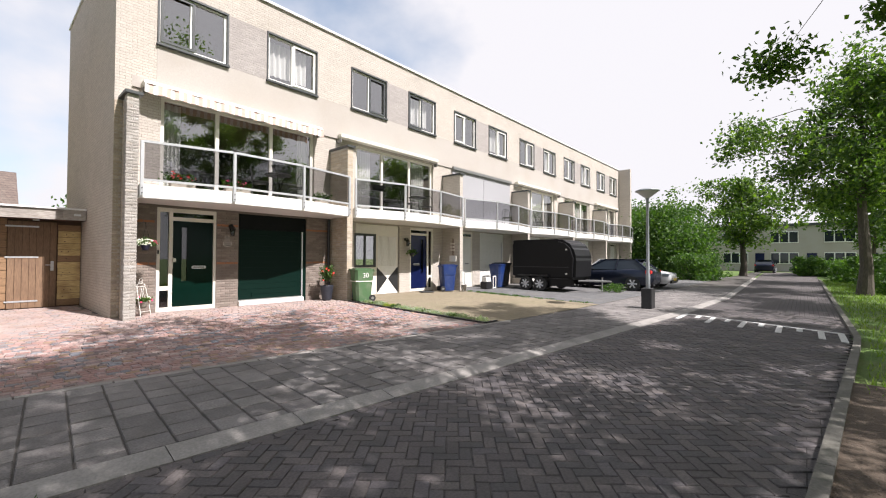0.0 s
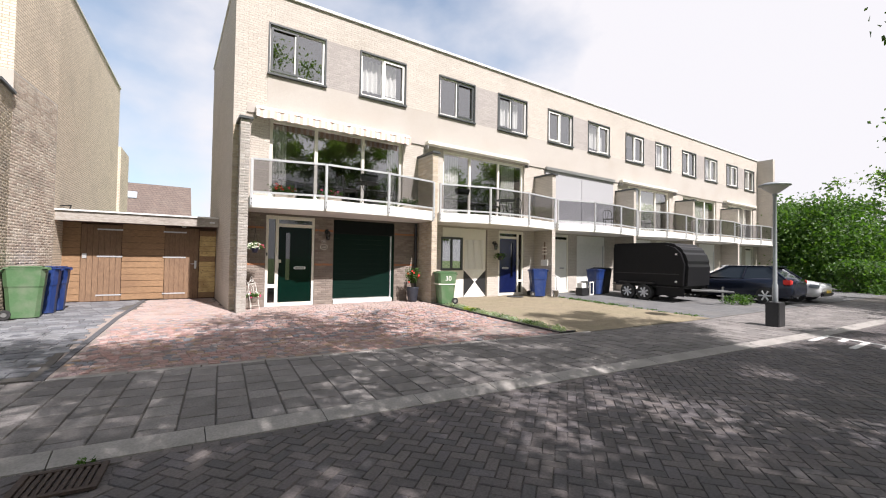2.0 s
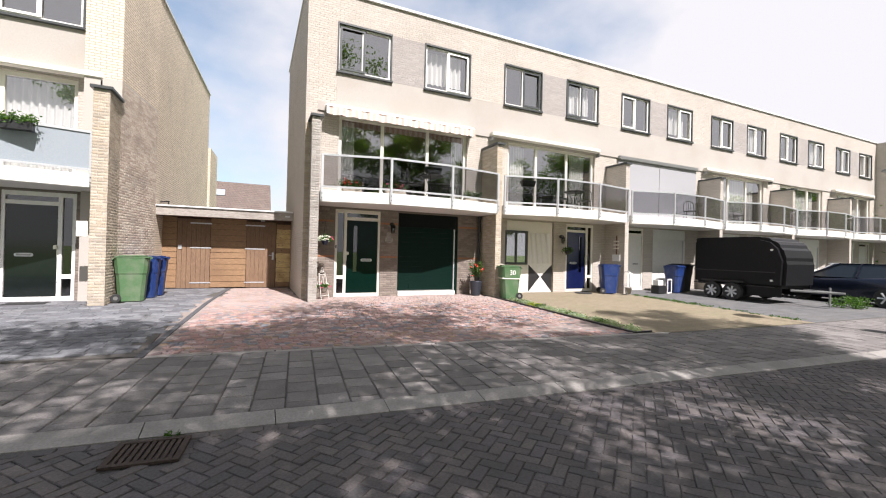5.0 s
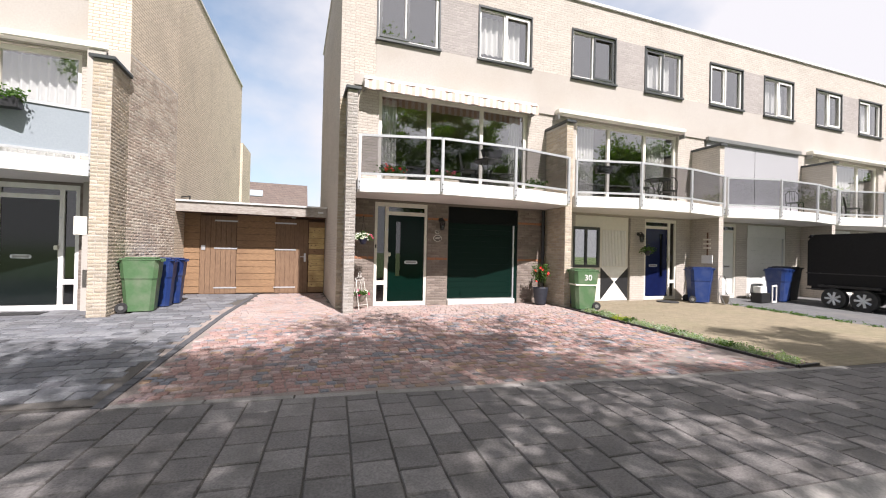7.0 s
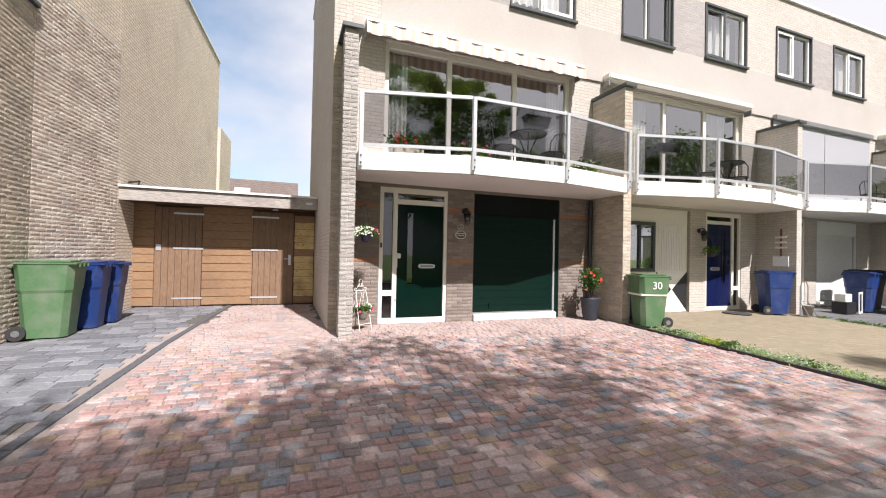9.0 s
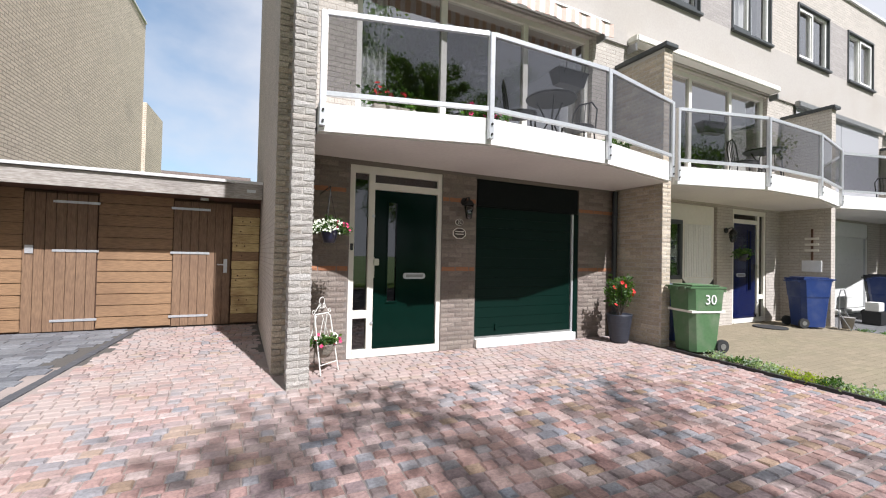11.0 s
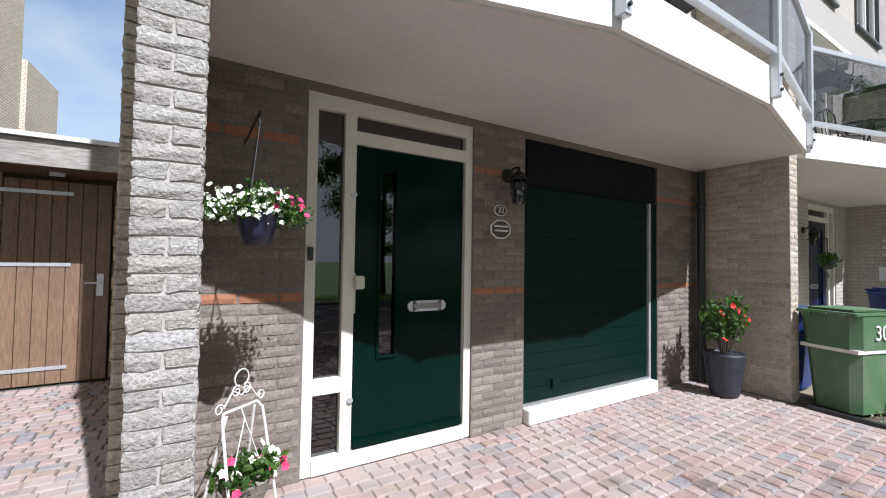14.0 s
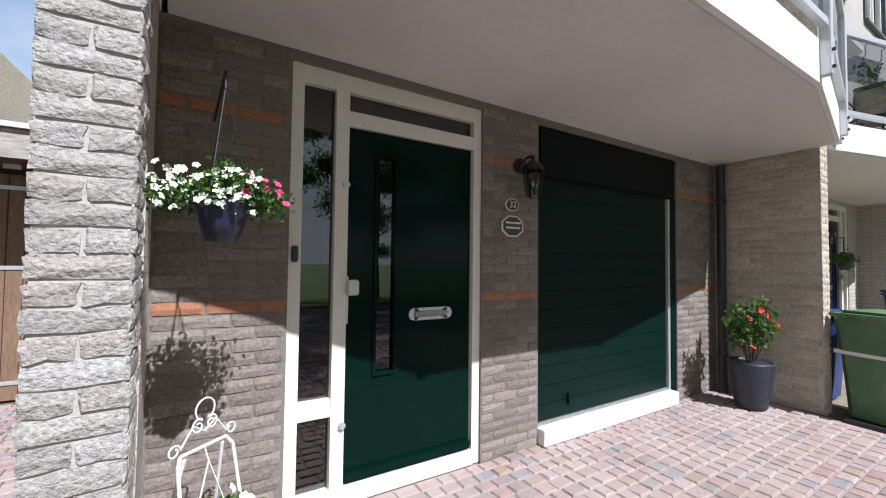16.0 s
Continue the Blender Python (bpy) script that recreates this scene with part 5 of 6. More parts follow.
M_SIGN = mat("brown_sign_enamel", C(.06, .04, .035), C(.05, .034, .03), rough=0.3, fine=30, bump=0.02)
o = oval_sign(4.455, 2.02, 0.13, 0.095, "small oval brown house number plate with a cream rim", 28)
words("32", (0, -0.018, 0.0), 0.07, o, M_CREAM, "number")
o = oval_sign(4.46, 1.86, 0.23, 0.17, "octagonal brown name plate with a cream rim", 8)
for zz, hw in ((0.025, 0.075), (-0.012, 0.07)):
    part("lettering_bar", boxm(-hw, hw, -0.018, -0.0165, zz - 0.007, zz + 0.007), M_CREAM, o)
bl = thing("doorbell", "small black doorbell on the cream door frame", "doorbell", (PX + 0.735, FY + 0.03, 1.62))
part("button", boxm(-0.018, 0.018, -0.02, 0.0, -0.045, 0.045, 0.006), M_BLACK, bl)
mb = thing("house_sign", "white number board on the neighbouring porch wall", "sign", (-2.62, LY - 0.98, 1.85))
part("board", boxm(-0.1, 0.1, -0.02, 0.0, -0.17, 0.17, 0.004), M_CREAM, mb)
orn = thing("wall_ornament", "hanging wooden ornament with small white plates on a wall", "wall ornament", (13.1, 10.9, 1.3))
bm = boxm(-0.03, -0.01, -0.02, 0.02, 0.2, 1.0)
part("strap", bm, M_WOODDARK, orn)
for z in (0.5, 0.63, 0.76):
    part("plate", boxm(-0.045, -0.03, -0.13, 0.13, z, z + 0.05, 0.004), M_CREAM, orn)
part("panel", boxm(-0.045, -0.02, -0.18, 0.18, 0.05, 0.3, 0.004), M_WHITE, orn)
hb2 = thing("hanging_basket", "dark hanging basket with trailing leaves by the blue door", "flower basket", (11.05, 11.25, 1.55))
bm = bmesh.new()
lathe(bm, [(0.06, 0.0), (0.11, 0.15), (0.1, 0.15)], 14)
part("pot", bm, M_BLACK, hb2)
leaf_cloud("foliage", [(a * 0.13, 0, 0.17, 1.0) for a in (-1, 0, 1)], 0.06, 350, 0.05, M_LEAF2, hb2, rng)
bm = bmesh.new()
tube(bm, [(0, 0, 0.15), (0, 0, 0.5), (0, 0.27, 0.5)], 0.008, 6)
part("hanger", bm, M_IRON, hb2)
wl2 = copy_thing(wl_, pose(10.95, FY, 2.12))
tagged(wl2, "black iron wall lantern beside the blue door")

stool = thing("garden_stand", "rusty wire plant stand with a small pot", "plant stand", (13.0, 10.35, zg(10.3)))
bm = bmesh.new()
tube(bm, [(-0.15, 0, 0), (-0.15, 0, 0.7), (-0.08, 0, 0.82), (0.08, 0, 0.82), (0.15, 0, 0.7), (0.15, 0, 0)], 0.01, 6)
tube(bm, [(-0.15, -0.2, 0), (-0.15, 0, 0.35), (0.15, 0, 0.35), (0.15, -0.2, 0)], 0.01, 6)
part("frame", bm, M_STEEL, stool)
bm = bmesh.new()
lathe(bm, [(0.08, 0.02), (0.12, 0.25), (0.13, 0.26), (0.11, 0.26)], 14, (0, -0.08, 0))
part("pot", bm, M_CONC, stool)

crate = thing("storage_crate", "black plastic crate beside a blue bin", "crate", (14.75, 10.4, zg(10.4)))
part("body", boxm(-0.22, 0.22, -0.16, 0.16, 0, 0.3, 0.015), M_BLACK, crate)
part("white_box", boxm(-0.18, 0.1, -0.12, 0.12, 0.3, 0.5, 0.01), M_WHITE, crate)
pf = thing("picture_frame", "empty white picture frame leaning beside the crate", "frame", (15.15, 10.25, zg(10.3)), 15)
for c in ((-0.2, -0.15, 0, 0.55), (0.15, 0.2, 0, 0.55), (-0.15, 0.15, 0, 0.05), (-0.15, 0.15, 0.5, 0.55)):
    part("frame_bar", boxm(c[0], c[1], -0.012, 0.012, c[2], c[3], 0.003), M_WHITE, pf)
mat_ = thing("doormat", "dark round doormat before the blue door", "doormat", (11.6, 11.0, zg(11)))
bm = bmesh.new()
lathe(bm, [(0.3, -0.01), (0.3, 0.014), (0.28, 0.016)], 24)
part("mat", bm, M_RUBBER, mat_)
mat2 = thing("doormat", "dark doormat before the neighbour's front door", "doormat", (-3.7, 11.6, zg(11)))
part("mat", boxm(-0.35, 0.35, -0.2, 0.2, -0.01, 0.014, 0.004), M_RUBBER, mat2)

# ---- garden bed ----
edge = thing("bed_edging", "low black edging board along the garden bed", "edging", (7.57, 0, 0))
bm = bmesh.new()
prism(bm, [(-0.03, 5.36), (0.02, 5.36), (0.02, 10.45), (-0.03, 10.45)], 0.0, lambda x, y: zg(y) + 0.025)
part("board", bm, M_BLACK, edge)
part("end_board", boxm(0.02, 0.45, 5.34, 5.38, 0.0, 0.075), M_BLACK, edge)
rng = np.random.default_rng(70)
for i in range(21):
    y = 5.6 + i * 0.21
    kind = (M_SAGE, "low silvery sage cushion in the garden bed") if i % 5 < 4 else (M_LEAF2, "low green ground-cover plant in the garden bed")
    if i in (15, 16):
        kind = (leaf_mat("yellow_leaves", [C(.30, .32, .05), C(.22, .28, .05)]), "low yellow-green plant in the garden bed")
    p = thing("bed_plant", kind[1], "plant", (7.82 + rng.uniform(-0.08, 0.08), y, zg(y) - 0.01), group="garden bed plants")
    h = rng.uniform(0.03, 0.08)
    leaf_cloud("foliage", [(rng.uniform(-0.15, 0.15), rng.uniform(-0.13, 0.13), h * rng.uniform(0.4, 1), 1.0) for _ in range(9)], 0.045, 240, 0.035, kind[0], p, rng, 0.6)
weeds = []
for i in range(60):
    y = rng.uniform(5.3, 10.4)
    weeds.append((13.2 + rng.normal(0, 0.07), y, zg(y) + 0.01, 0.5 + rng.uniform(0, 0.6)))
wd = tagged(new("weeds"), "mossy weeds along the joint between driveways", "weeds", "", "stuff")
leaf_cloud("weed_leaves", weeds, 0.07, 1600, 0.035, M_LEAF2, wd, rng, 0.3)
leaf_cloud("kerb_weeds", [(0.2, 3.54, 0.02, 0.5), (0.26, 3.53, 0.02, 0.4)], 0.04, 26, 0.03, M_LEAF2, wd, rng, 0.8)

# ---- balcony things ----
def flower_trough(x, y, w, material, label, seed):
    f = thing("flower_trough", label, "planter", (x, y, Z1 + 0.28), group="balcony planters")
    bm = boxm(-w / 2, w / 2, -0.09, 0.09, 0.0, 0.17, 0.01)
    part("trough", bm, M_WICKER, f)
    rg = np.random.default_rng(seed)
    leaf_cloud("foliage", [(rg.uniform(-w / 2, w / 2), 0, 0.27, 1.0) for _ in range(8)], 0.07, 380, 0.06, M_LEAF2, f, rg)
    blooms(f, material, [(rg.uniform(-w / 2, w / 2), rg.uniform(-0.12, 0), 0.3 + rg.uniform(-0.08, 0.1)) for _ in range(14)], 0.07, seed)


flower_trough(3.15, 10.75, 0.5, M_PETAL_R, "wicker planter with red flowers on the balcony", 80)
flower_trough(4.35, 10.7, 0.6, M_PETAL_P, "wicker planter with pink flowers on the balcony", 81)
flower_trough(6.85, 10.9, 0.45, M_PETAL_W, "small planter with pale flowers on the balcony", 82)


def bistro_chair(x, y, rz, label):
    c = thing("balcony_chair", label, "chair", (x, y, Z1 + 0.28), rz, group="balcony chairs")
    for sx in (-1, 1):
        for sy in (-1, 1):
            bm = bmesh.new()
            rod(bm, (sx * 0.19, sy * 0.19, 0), (sx * 0.17, sy * 0.17, 0.44), 0.012)
            part("leg", bm, M_IRON, c)
    bm = bmesh.new()
    lathe(bm, [(0.22, 0.43), (0.23, 0.45), (0.2, 0.46)], 20)
    part("seat", bm, M_IRON, c)
    bm = bmesh.new()
    tube(bm, [(-0.19, 0.17, 0.44), (-0.19, 0.22, 0.75), (-0.1, 0.24, 0.88), (0.1, 0.24, 0.88), (0.19, 0.22, 0.75), (0.19, 0.17, 0.44)], 0.012, 8)
    for i in (-1, 0, 1):
        tube(bm, [(i * 0.07, 0.18, 0.45), (i * 0.07, 0.235, 0.87)], 0.007, 6)
    part("backrest", bm, M_IRON, c)


def bistro_table(x, y, label):
    t = thing("balcony_table", label, "table", (x, y, Z1 + 0.28), group="balcony tables")
    bm = bmesh.new()
    lathe(bm, [(0.34, 0.69), (0.35, 0.71), (0.34, 0.72)], 28)
    part("tabletop", bm, M_IRON, t)
    for i in range(3):
        a = i * 2.094
        bm = bmesh.new()
        tube(bm, [(0.28 * math.cos(a), 0.28 * math.sin(a), 0), (0.05 * math.cos(a), 0.05 * math.sin(a), 0.38), (0.2 * math.cos(a), 0.2 * math.sin(a), 0.69)], 0.012, 8)
        part("leg", bm, M_IRON, t)


bistro_table(5.45, 10.75, "round black wrought-iron table on the balcony")
bistro_chair(5.0, 10.85, 60, "black wrought-iron chair on the balcony")
bistro_chair(6.1, 10.9, -70, "black wrought-iron chair on the balcony")
bistro_table(10.9, 10.8, "round dark folding table on the balcony")
bistro_chair(10.4, 10.9, 50, "dark folding chair on the balcony")
bistro_chair(11.5, 10.95, -60, "dark folding chair on the balcony")
bistro_chair(17.2, 10.9, -40, "dark chair on a balcony behind smoked glass")
bistro_chair(20.5, 10.9, 30, "dark chair on a balcony behind smoked glass")
hp = thing("railing_planter", "black planter with trailing green leaves on the balcony rail", "planter", (-3.55, LY - 1.42, 3.75))
part("box", boxm(-0.25, 0.25, -0.1, 0.06, 0, 0.18, 0.01), M_BLACK, hp)
leaf_cloud("foliage", [(a, -0.03, 0.22, 1.0) for a in (-0.2, 0, 0.2)], 0.07, 400, 0.06, M_LEAF2, hp, rng)

def rail_planter(x, y, rz, label):
    p = thing("railing_planter", label, "planter", (x, y, 3.7), rz, group="railing planters")
    bm = bmesh.new()
    prism(bm, [(-0.24, -0.09), (0.24, -0.09), (0.24, 0.09), (-0.24, 0.09)], 0.0, 0.17)
    bmesh.ops.scale(bm, vec=(0.82, 0.75, 1), verts=[v for v in bm.verts if v.co.z < 0.01])
    part("box", bm, M_BLACK, p)
    part("rim", boxm(-0.25, 0.25, -0.1, 0.1, 0.165, 0.185, 0.006), M_BLACK, p)
    for u in (-0.15, 0.15):
        bm = bmesh.new()
        tube(bm, [(u, -0.08, 0.12), (u, -0.125, 0.2), (u, -0.125, 0.3), (u, -0.17, 0.3)], 0.006, 6)
        part("hook", bm, M_IRON, p)


rail_planter(5.3, FY - 1.28, 0, "black plastic planter hooked inside the balcony railing")
rail_planter(8.75, FY - 0.98, -13, "empty black planter hooked inside the balcony railing")

# ---- trailer ----
M_TRAILER = mat("black_trailer_panel", C(.009, .009, .010), C(.012, .012, .013), rough=0.4, fine=20, bump=0.03, spec=0.18)
tr = thing("box_trailer", "black twin-axle box trailer with a rounded nose", "trailer", (17.0, 8.2, zg(8.2)))
bm = bmesh.new()
L0, L1, TW = -1.25, 1.75, 0.92
prof = [(L1, 0.5), (L1, 2.12), (L1 - 0.08, 2.2), (L0 + 0.75, 2.2), (L0 + 0.4, 2.1), (L0 + 0.15, 1.85), (L0, 1.4), (L0 + 0.05, 0.5)]
sides = [[bm.verts.new((sx * TW, y, z)) for y, z in prof] for sx in (-1, 1)]
bm.faces.new(sides[0])
bm.faces.new(sides[1][::-1])
for i in range(len(prof)):
    j = (i + 1) % len(prof)
    bm.faces.new((sides[0][j], sides[0][i], sides[1][i], sides[1][j]))
bmesh.ops.bevel(bm, geom=bm.edges[:], offset=0.11, segments=4, affect="EDGES")
part("body", bm, M_TRAILER, tr)
for sx in (-1, 1):
    for z in (0.52, 1.0):
        part("side_rail", boxm(sx * TW - 0.02, sx * TW + 0.02, L0 + 0.3, L1 - 0.03, z, z + 0.03, 0.006), M_BLACK, tr)
    for yy in (0.95, 0.27):
        bm = bmesh.new()
        rod(bm, (sx * (TW + 0.0), yy, 0.3), (sx * (TW + 0.16), yy, 0.3), 0.3, seg=24)
        wh = part("wheel", bm, M_RUBBER, tr)
        bm = bmesh.new()
        rod(bm, (sx * (TW + 0.155), yy, 0.3), (sx * (TW + 0.168), yy, 0.3), 0.205, seg=20)
        part("rim_disc", bm, M_BLACK, wh)
        bm = bmesh.new()
        for i in range(7):
            a = i * 2 * math.pi / 7
            rod(bm, (sx * (TW + 0.172), yy, 0.3), (sx * (TW + 0.172), yy + 0.19 * math.cos(a), 0.3 + 0.19 * math.sin(a)), 0.028, 0.036, 6)
        part("spoke_star", bm, M_ALU, wh)
    part("mudguard", boxm(sx * (TW + 0.01), sx * (TW + 0.2), -0.12, 1.33, 0.62, 0.68, 0.02), M_BLACK, tr)
for sx in (-1, 1):
    part("skirt", boxm(sx * (TW - 0.06), sx * (TW - 0.03), L0 + 0.12, -0.12, 0.22, 0.56, 0.01), M_TRAILER, tr)
    part("marker_lamp", boxm(sx * TW - 0.02, sx * TW + 0.03, L0 + 0.35, L0 + 0.43, 1.72, 1.78, 0.008), M_WHITE, tr, "small white marker lamp")
    part("marker_lamp", boxm(sx * TW - 0.02, sx * TW + 0.03, L0 + 0.35, L0 + 0.43, 0.72, 0.78, 0.008), M_WHITE, tr, "small white marker lamp")
bm = bmesh.new()
tube(bm, [(-0.4, L0 + 0.1, 0.45), (0, L0 - 0.9, 0.45), (0.4, L0 + 0.1, 0.45)], 0.04, 8)
tube(bm, [(0, L0 - 0.9, 0.45), (0, L0 - 1.1, 0.45)], 0.035, 8)
part("drawbar", bm, M_STEEL, tr)
bm = bmesh.new()
rod(bm, (0.1, L0 - 0.7, 0.0), (0.1, L0 - 0.7, 0.6), 0.03)
part("jockey_post", bm, M_STEEL, tr)

# ---- cars ----
def car(x, y, rz, paint, label, s=1.0):
    """A hatchback: body lofted from nose to tail, glazed cabin, roof, wheels with spoked rims."""
    c = thing("car", label, "car", (x, y, 0.06 if x < 40 else -0.02), rz, group="parked cars")
    bm = bmesh.new()
    rows_ = []
    for yy, hw, zl, zb in ((-2.06, 0.60, 0.34, 0.56), (-2.0, 0.72, 0.27, 0.66), (-1.8, 0.81, 0.22, 0.74), (-1.3, 0.86, 0.2, 0.82), (-0.85, 0.87, 0.2, 0.90),
                           (0.2, 0.88, 0.2, 0.94), (1.2, 0.88, 0.2, 0.98), (1.75, 0.84, 0.22, 0.99), (1.98, 0.77, 0.28, 0.94), (2.07, 0.66, 0.36, 0.80)):
        half = [(0.0, zl), (hw * 0.86, zl), (hw * 0.97, zl + 0.1), (hw, zl + (zb - zl) * 0.5), (hw * 0.97, zb - 0.1), (hw * 0.88, zb), (0.0, zb + 0.03)]
        ring = half + [(-p, q) for p, q in half[-2:0:-1]]
        rows_.append([bm.verts.new((p, yy, q)) for p, q in ring])
    for p, q in zip(rows_, rows_[1:]):
        for i in range(len(p)):
            j = (i + 1) % len(p)
            bm.faces.new((p[i], p[j], q[j], q[i])).smooth = True
    bm.faces.new(rows_[0][::-1])
    bm.faces.new(rows_[-1])
    part("body", bm, paint, c)
    bm = bmesh.new()
    lo = [(-0.8, -0.95), (0.8, -0.95), (0.8, 1.85), (-0.8, 1.85)]
    hi = [(-0.58, -0.05), (0.58, -0.05), (0.58, 1.3), (-0.58, 1.3)]
    v0 = [bm.verts.new((p[0], p[1], 0.93)) for p in lo]
    v1 = [bm.verts.new((p[0], p[1], 1.38)) for p in hi]
    bm.faces.new(v1)
    for i in range(4):
        j = (i + 1) % 4
        bm.faces.new((v0[i], v0[j], v1[j], v1[i]))
    part("window_glass", bm, M_CARGLASS, c)
    part("roof", boxm(-0.6, 0.6, -0.08, 1.5, 1.37, 1.42, 0.024), paint, c)
    for sx in (-1, 1):
        for p, q in (((0.81, -0.95, 0.92), (0.59, -0.05, 1.39)), ((0.81, 0.5, 0.94), (0.59, 0.55, 1.39)), ((0.81, 1.86, 0.94), (0.59, 1.31, 1.39))):
            bm = bmesh.new()
            rod(bm, (sx * p[0], p[1], p[2]), (sx * q[0], q[1], q[2]), 0.035, seg=6)
            part("pillar", bm, paint, c)
    for sx in (-1, 1):
        for yy in (-1.3, 1.25):
            bm = bmesh.new()
            rod(bm, (sx * 0.68, yy, 0.31), (sx * 0.88, yy, 0.31), 0.31, seg=22)
            wh = part("wheel", bm, M_RUBBER, c)
            bm = bmesh.new()
            rod(bm, (sx * 0.87, yy, 0.31), (sx * 0.89, yy, 0.31), 0.2, seg=18)
            part("rim_disc", bm, M_BLACK, wh)
            bm = bmesh.new()
            for i in range(6):
                a = i * math.pi / 3
                rod(bm, (sx * 0.893, yy, 0.31), (sx * 0.893, yy + 0.2 * math.cos(a), 0.31 + 0.2 * math.sin(a)), 0.024, 0.034, 6)
            part("spoke_star", bm, M_ALU, wh)
        part("headlight", boxm(sx * 0.5, sx * 0.84, -2.0, -1.7, 0.58, 0.72, 0.03), M_GLASS_MILK, c)
        part("tail_light", boxm(sx * 0.6, sx * 0.84, 1.75, 2.02, 0.74, 0.92, 0.03), M_PETAL_R, c)
        part("mirror", boxm(sx * 0.86, sx * 1.0, -0.75, -0.62, 0.95, 1.07, 0.02), paint, c)
    part("bumper", boxm(-0.66, 0.66, -2.1, -1.98, 0.25, 0.42, 0.04), M_BLACK, c)
    part("number_plate", boxm(-0.26, 0.26, -2.12, -2.1, 0.38, 0.49), mat("yellow_plate", C(.7, .5, .05), C(.65, .46, .05), rough=0.4, bump=0), c)


M_CARGLASS = mat("dark_car_glass", C(.02, .025, .03), C(.025, .03, .035), rough=0.05, bump=0)
M_CAR_DARK = mat("dark_blue_car_paint", C(.012, .016, .03), C(.015, .02, .035), rough=0.15, metal=0.3, fine=20, bump=0)
M_CAR_WHITE = mat("white_car_paint", C(.7, .7, .7), C(.66, .66, .66), rough=0.2, fine=20, bump=0)
car(20.25, 7.0, 180, M_CAR_DARK, "dark blue hatchback parked on a driveway")
car(22.5, 6.8, 0, M_CAR_WHITE, "white small car parked on a driveway")
car(58.0, 3.2, 90, M_CAR_DARK, "dark car parked far down the street")


# ---- hedges, shrubs and distance ----
def shrub(x, y, w, d, h, label, seed, count, size, name="shrub", round_top=True):
    s_ = thing(name, label, name, (x, y, 0.0), group=name + "s")
    rg = np.random.default_rng(seed)
    cl = []
    for _ in range(90):
        a, b, c = rg.uniform(-1, 1, 3)
        if round_top and a * a + b * b + max(c, 0) ** 2 > 1:
            continue
        cl.append((a * w / 2, b * d / 2, h * (0.5 + 0.5 * c * 0.95), rg.uniform(0.7, 1.2)))
    bm = bmesh.new()
    for q in cl[::6]:
        rod(bm, (q[0] * 0.2, q[1] * 0.2, -0.05), (q[0], q[1], q[2]), 0.05, 0.015, 5)
    part("branches", bm, M_BARK, s_)
    leaf_cloud("foliage", cl, min(w, d, h) * 0.13, count, size, M_LEAF2, s_, rg)
    return s_


shrub(38.5, 8.6, 6.5, 6.0, 6.0, "large rounded green shrub at the end of the terrace", 90, 26000, 0.2)
shrub(38.0, 13.5, 6.0, 5.0, 6.4, "tall green shrub behind the end of the terrace", 91, 14000, 0.22)
shrub(44.5, 12.5, 7, 6, 6.6, "large green shrub beyond the terrace", 92, 10000, 0.3)
shrub(33.0, 5.6, 3.2, 2.2, 1.7, "clipped dark green hedge beside the driveway", 93, 7000, 0.14, "hedge", False)
for i, (px, py) in enumerate(((17.8, 6.35), (18.25, 6.15), (18.7, 6.2), (18.0, 5.85))):
    p = thing("bed_plant", "low straggling green plant beside the trailer drawbar", "plant", (px, py, zg(py) - 0.01), group="driveway plants")
    rg = np.random.default_rng(130 + i)
    leaf_cloud("foliage", [(rg.uniform(-0.25, 0.25), rg.uniform(-0.2, 0.2), rg.uniform(0.05, 0.3), 1.0) for _ in range(10)], 0.06, 260, 0.06, M_LEAF2, p, rg, 0.8)
shrub(30.0, -3.5, 9.0, 2.0, 1.5, "dark green hedge behind the grass verge", 94, 12000, 0.14, "hedge", False)
shrub(41.0, -2.6, 9.0, 2.0, 1.5, "dark green hedge beyond the street trees", 95, 9000, 0.17, "hedge", False)
shrub(52.0, -0.5, 10.0, 2.0, 1.5, "dark green hedge far down the street", 96, 8000, 0.2, "hedge", False)
shrub(57.0, 17.0, 9, 6, 7.5, "green shrubs far beyond the terrace", 97, 8000, 0.34)
shrub(70.0, 16.0, 10, 8, 9, "green trees in the distance", 98, 8000, 0.4)
shrub(8.0, 46.0, 8, 6, 8.5, "tree tops behind the shed in the distance", 99, 8000, 0.35)

# far row of pale houses across the end of the street
far = thing("far_house_row", "row of pale two-storey houses across the end of the street", "house", (64, -6, 0))
part("wall", boxm(0, 8, -34, 30, 0, 5.4), M_RENDER, far)
part("roof", boxm(-0.3, 8.3, -34.3, 30.3, 5.4, 5.7), M_DARKFRAME, far)
for i in range(13):
    y = -32 + i * 4.8
    for z0, z1, w in ((0.9, 2.3, 2.6), (3.4, 4.8, 2.6)):
        wn_ = part("window", boxm(-0.06, 0.02, y, y + w, z0, z1), M_WHITE, far)
        for q in range(3):
            part("pane", boxm(-0.08, -0.06, y + 0.08 + q * w / 3, y + w / 3 - 0.04 + q * w / 3, z0 + 0.1, z1 - 0.1), M_CARGLASS, wn_)
    part("door", boxm(-0.06, 0.02, y + 3.2, y + 4.1, 0.1, 2.2), M_BLUE_DOOR, far)

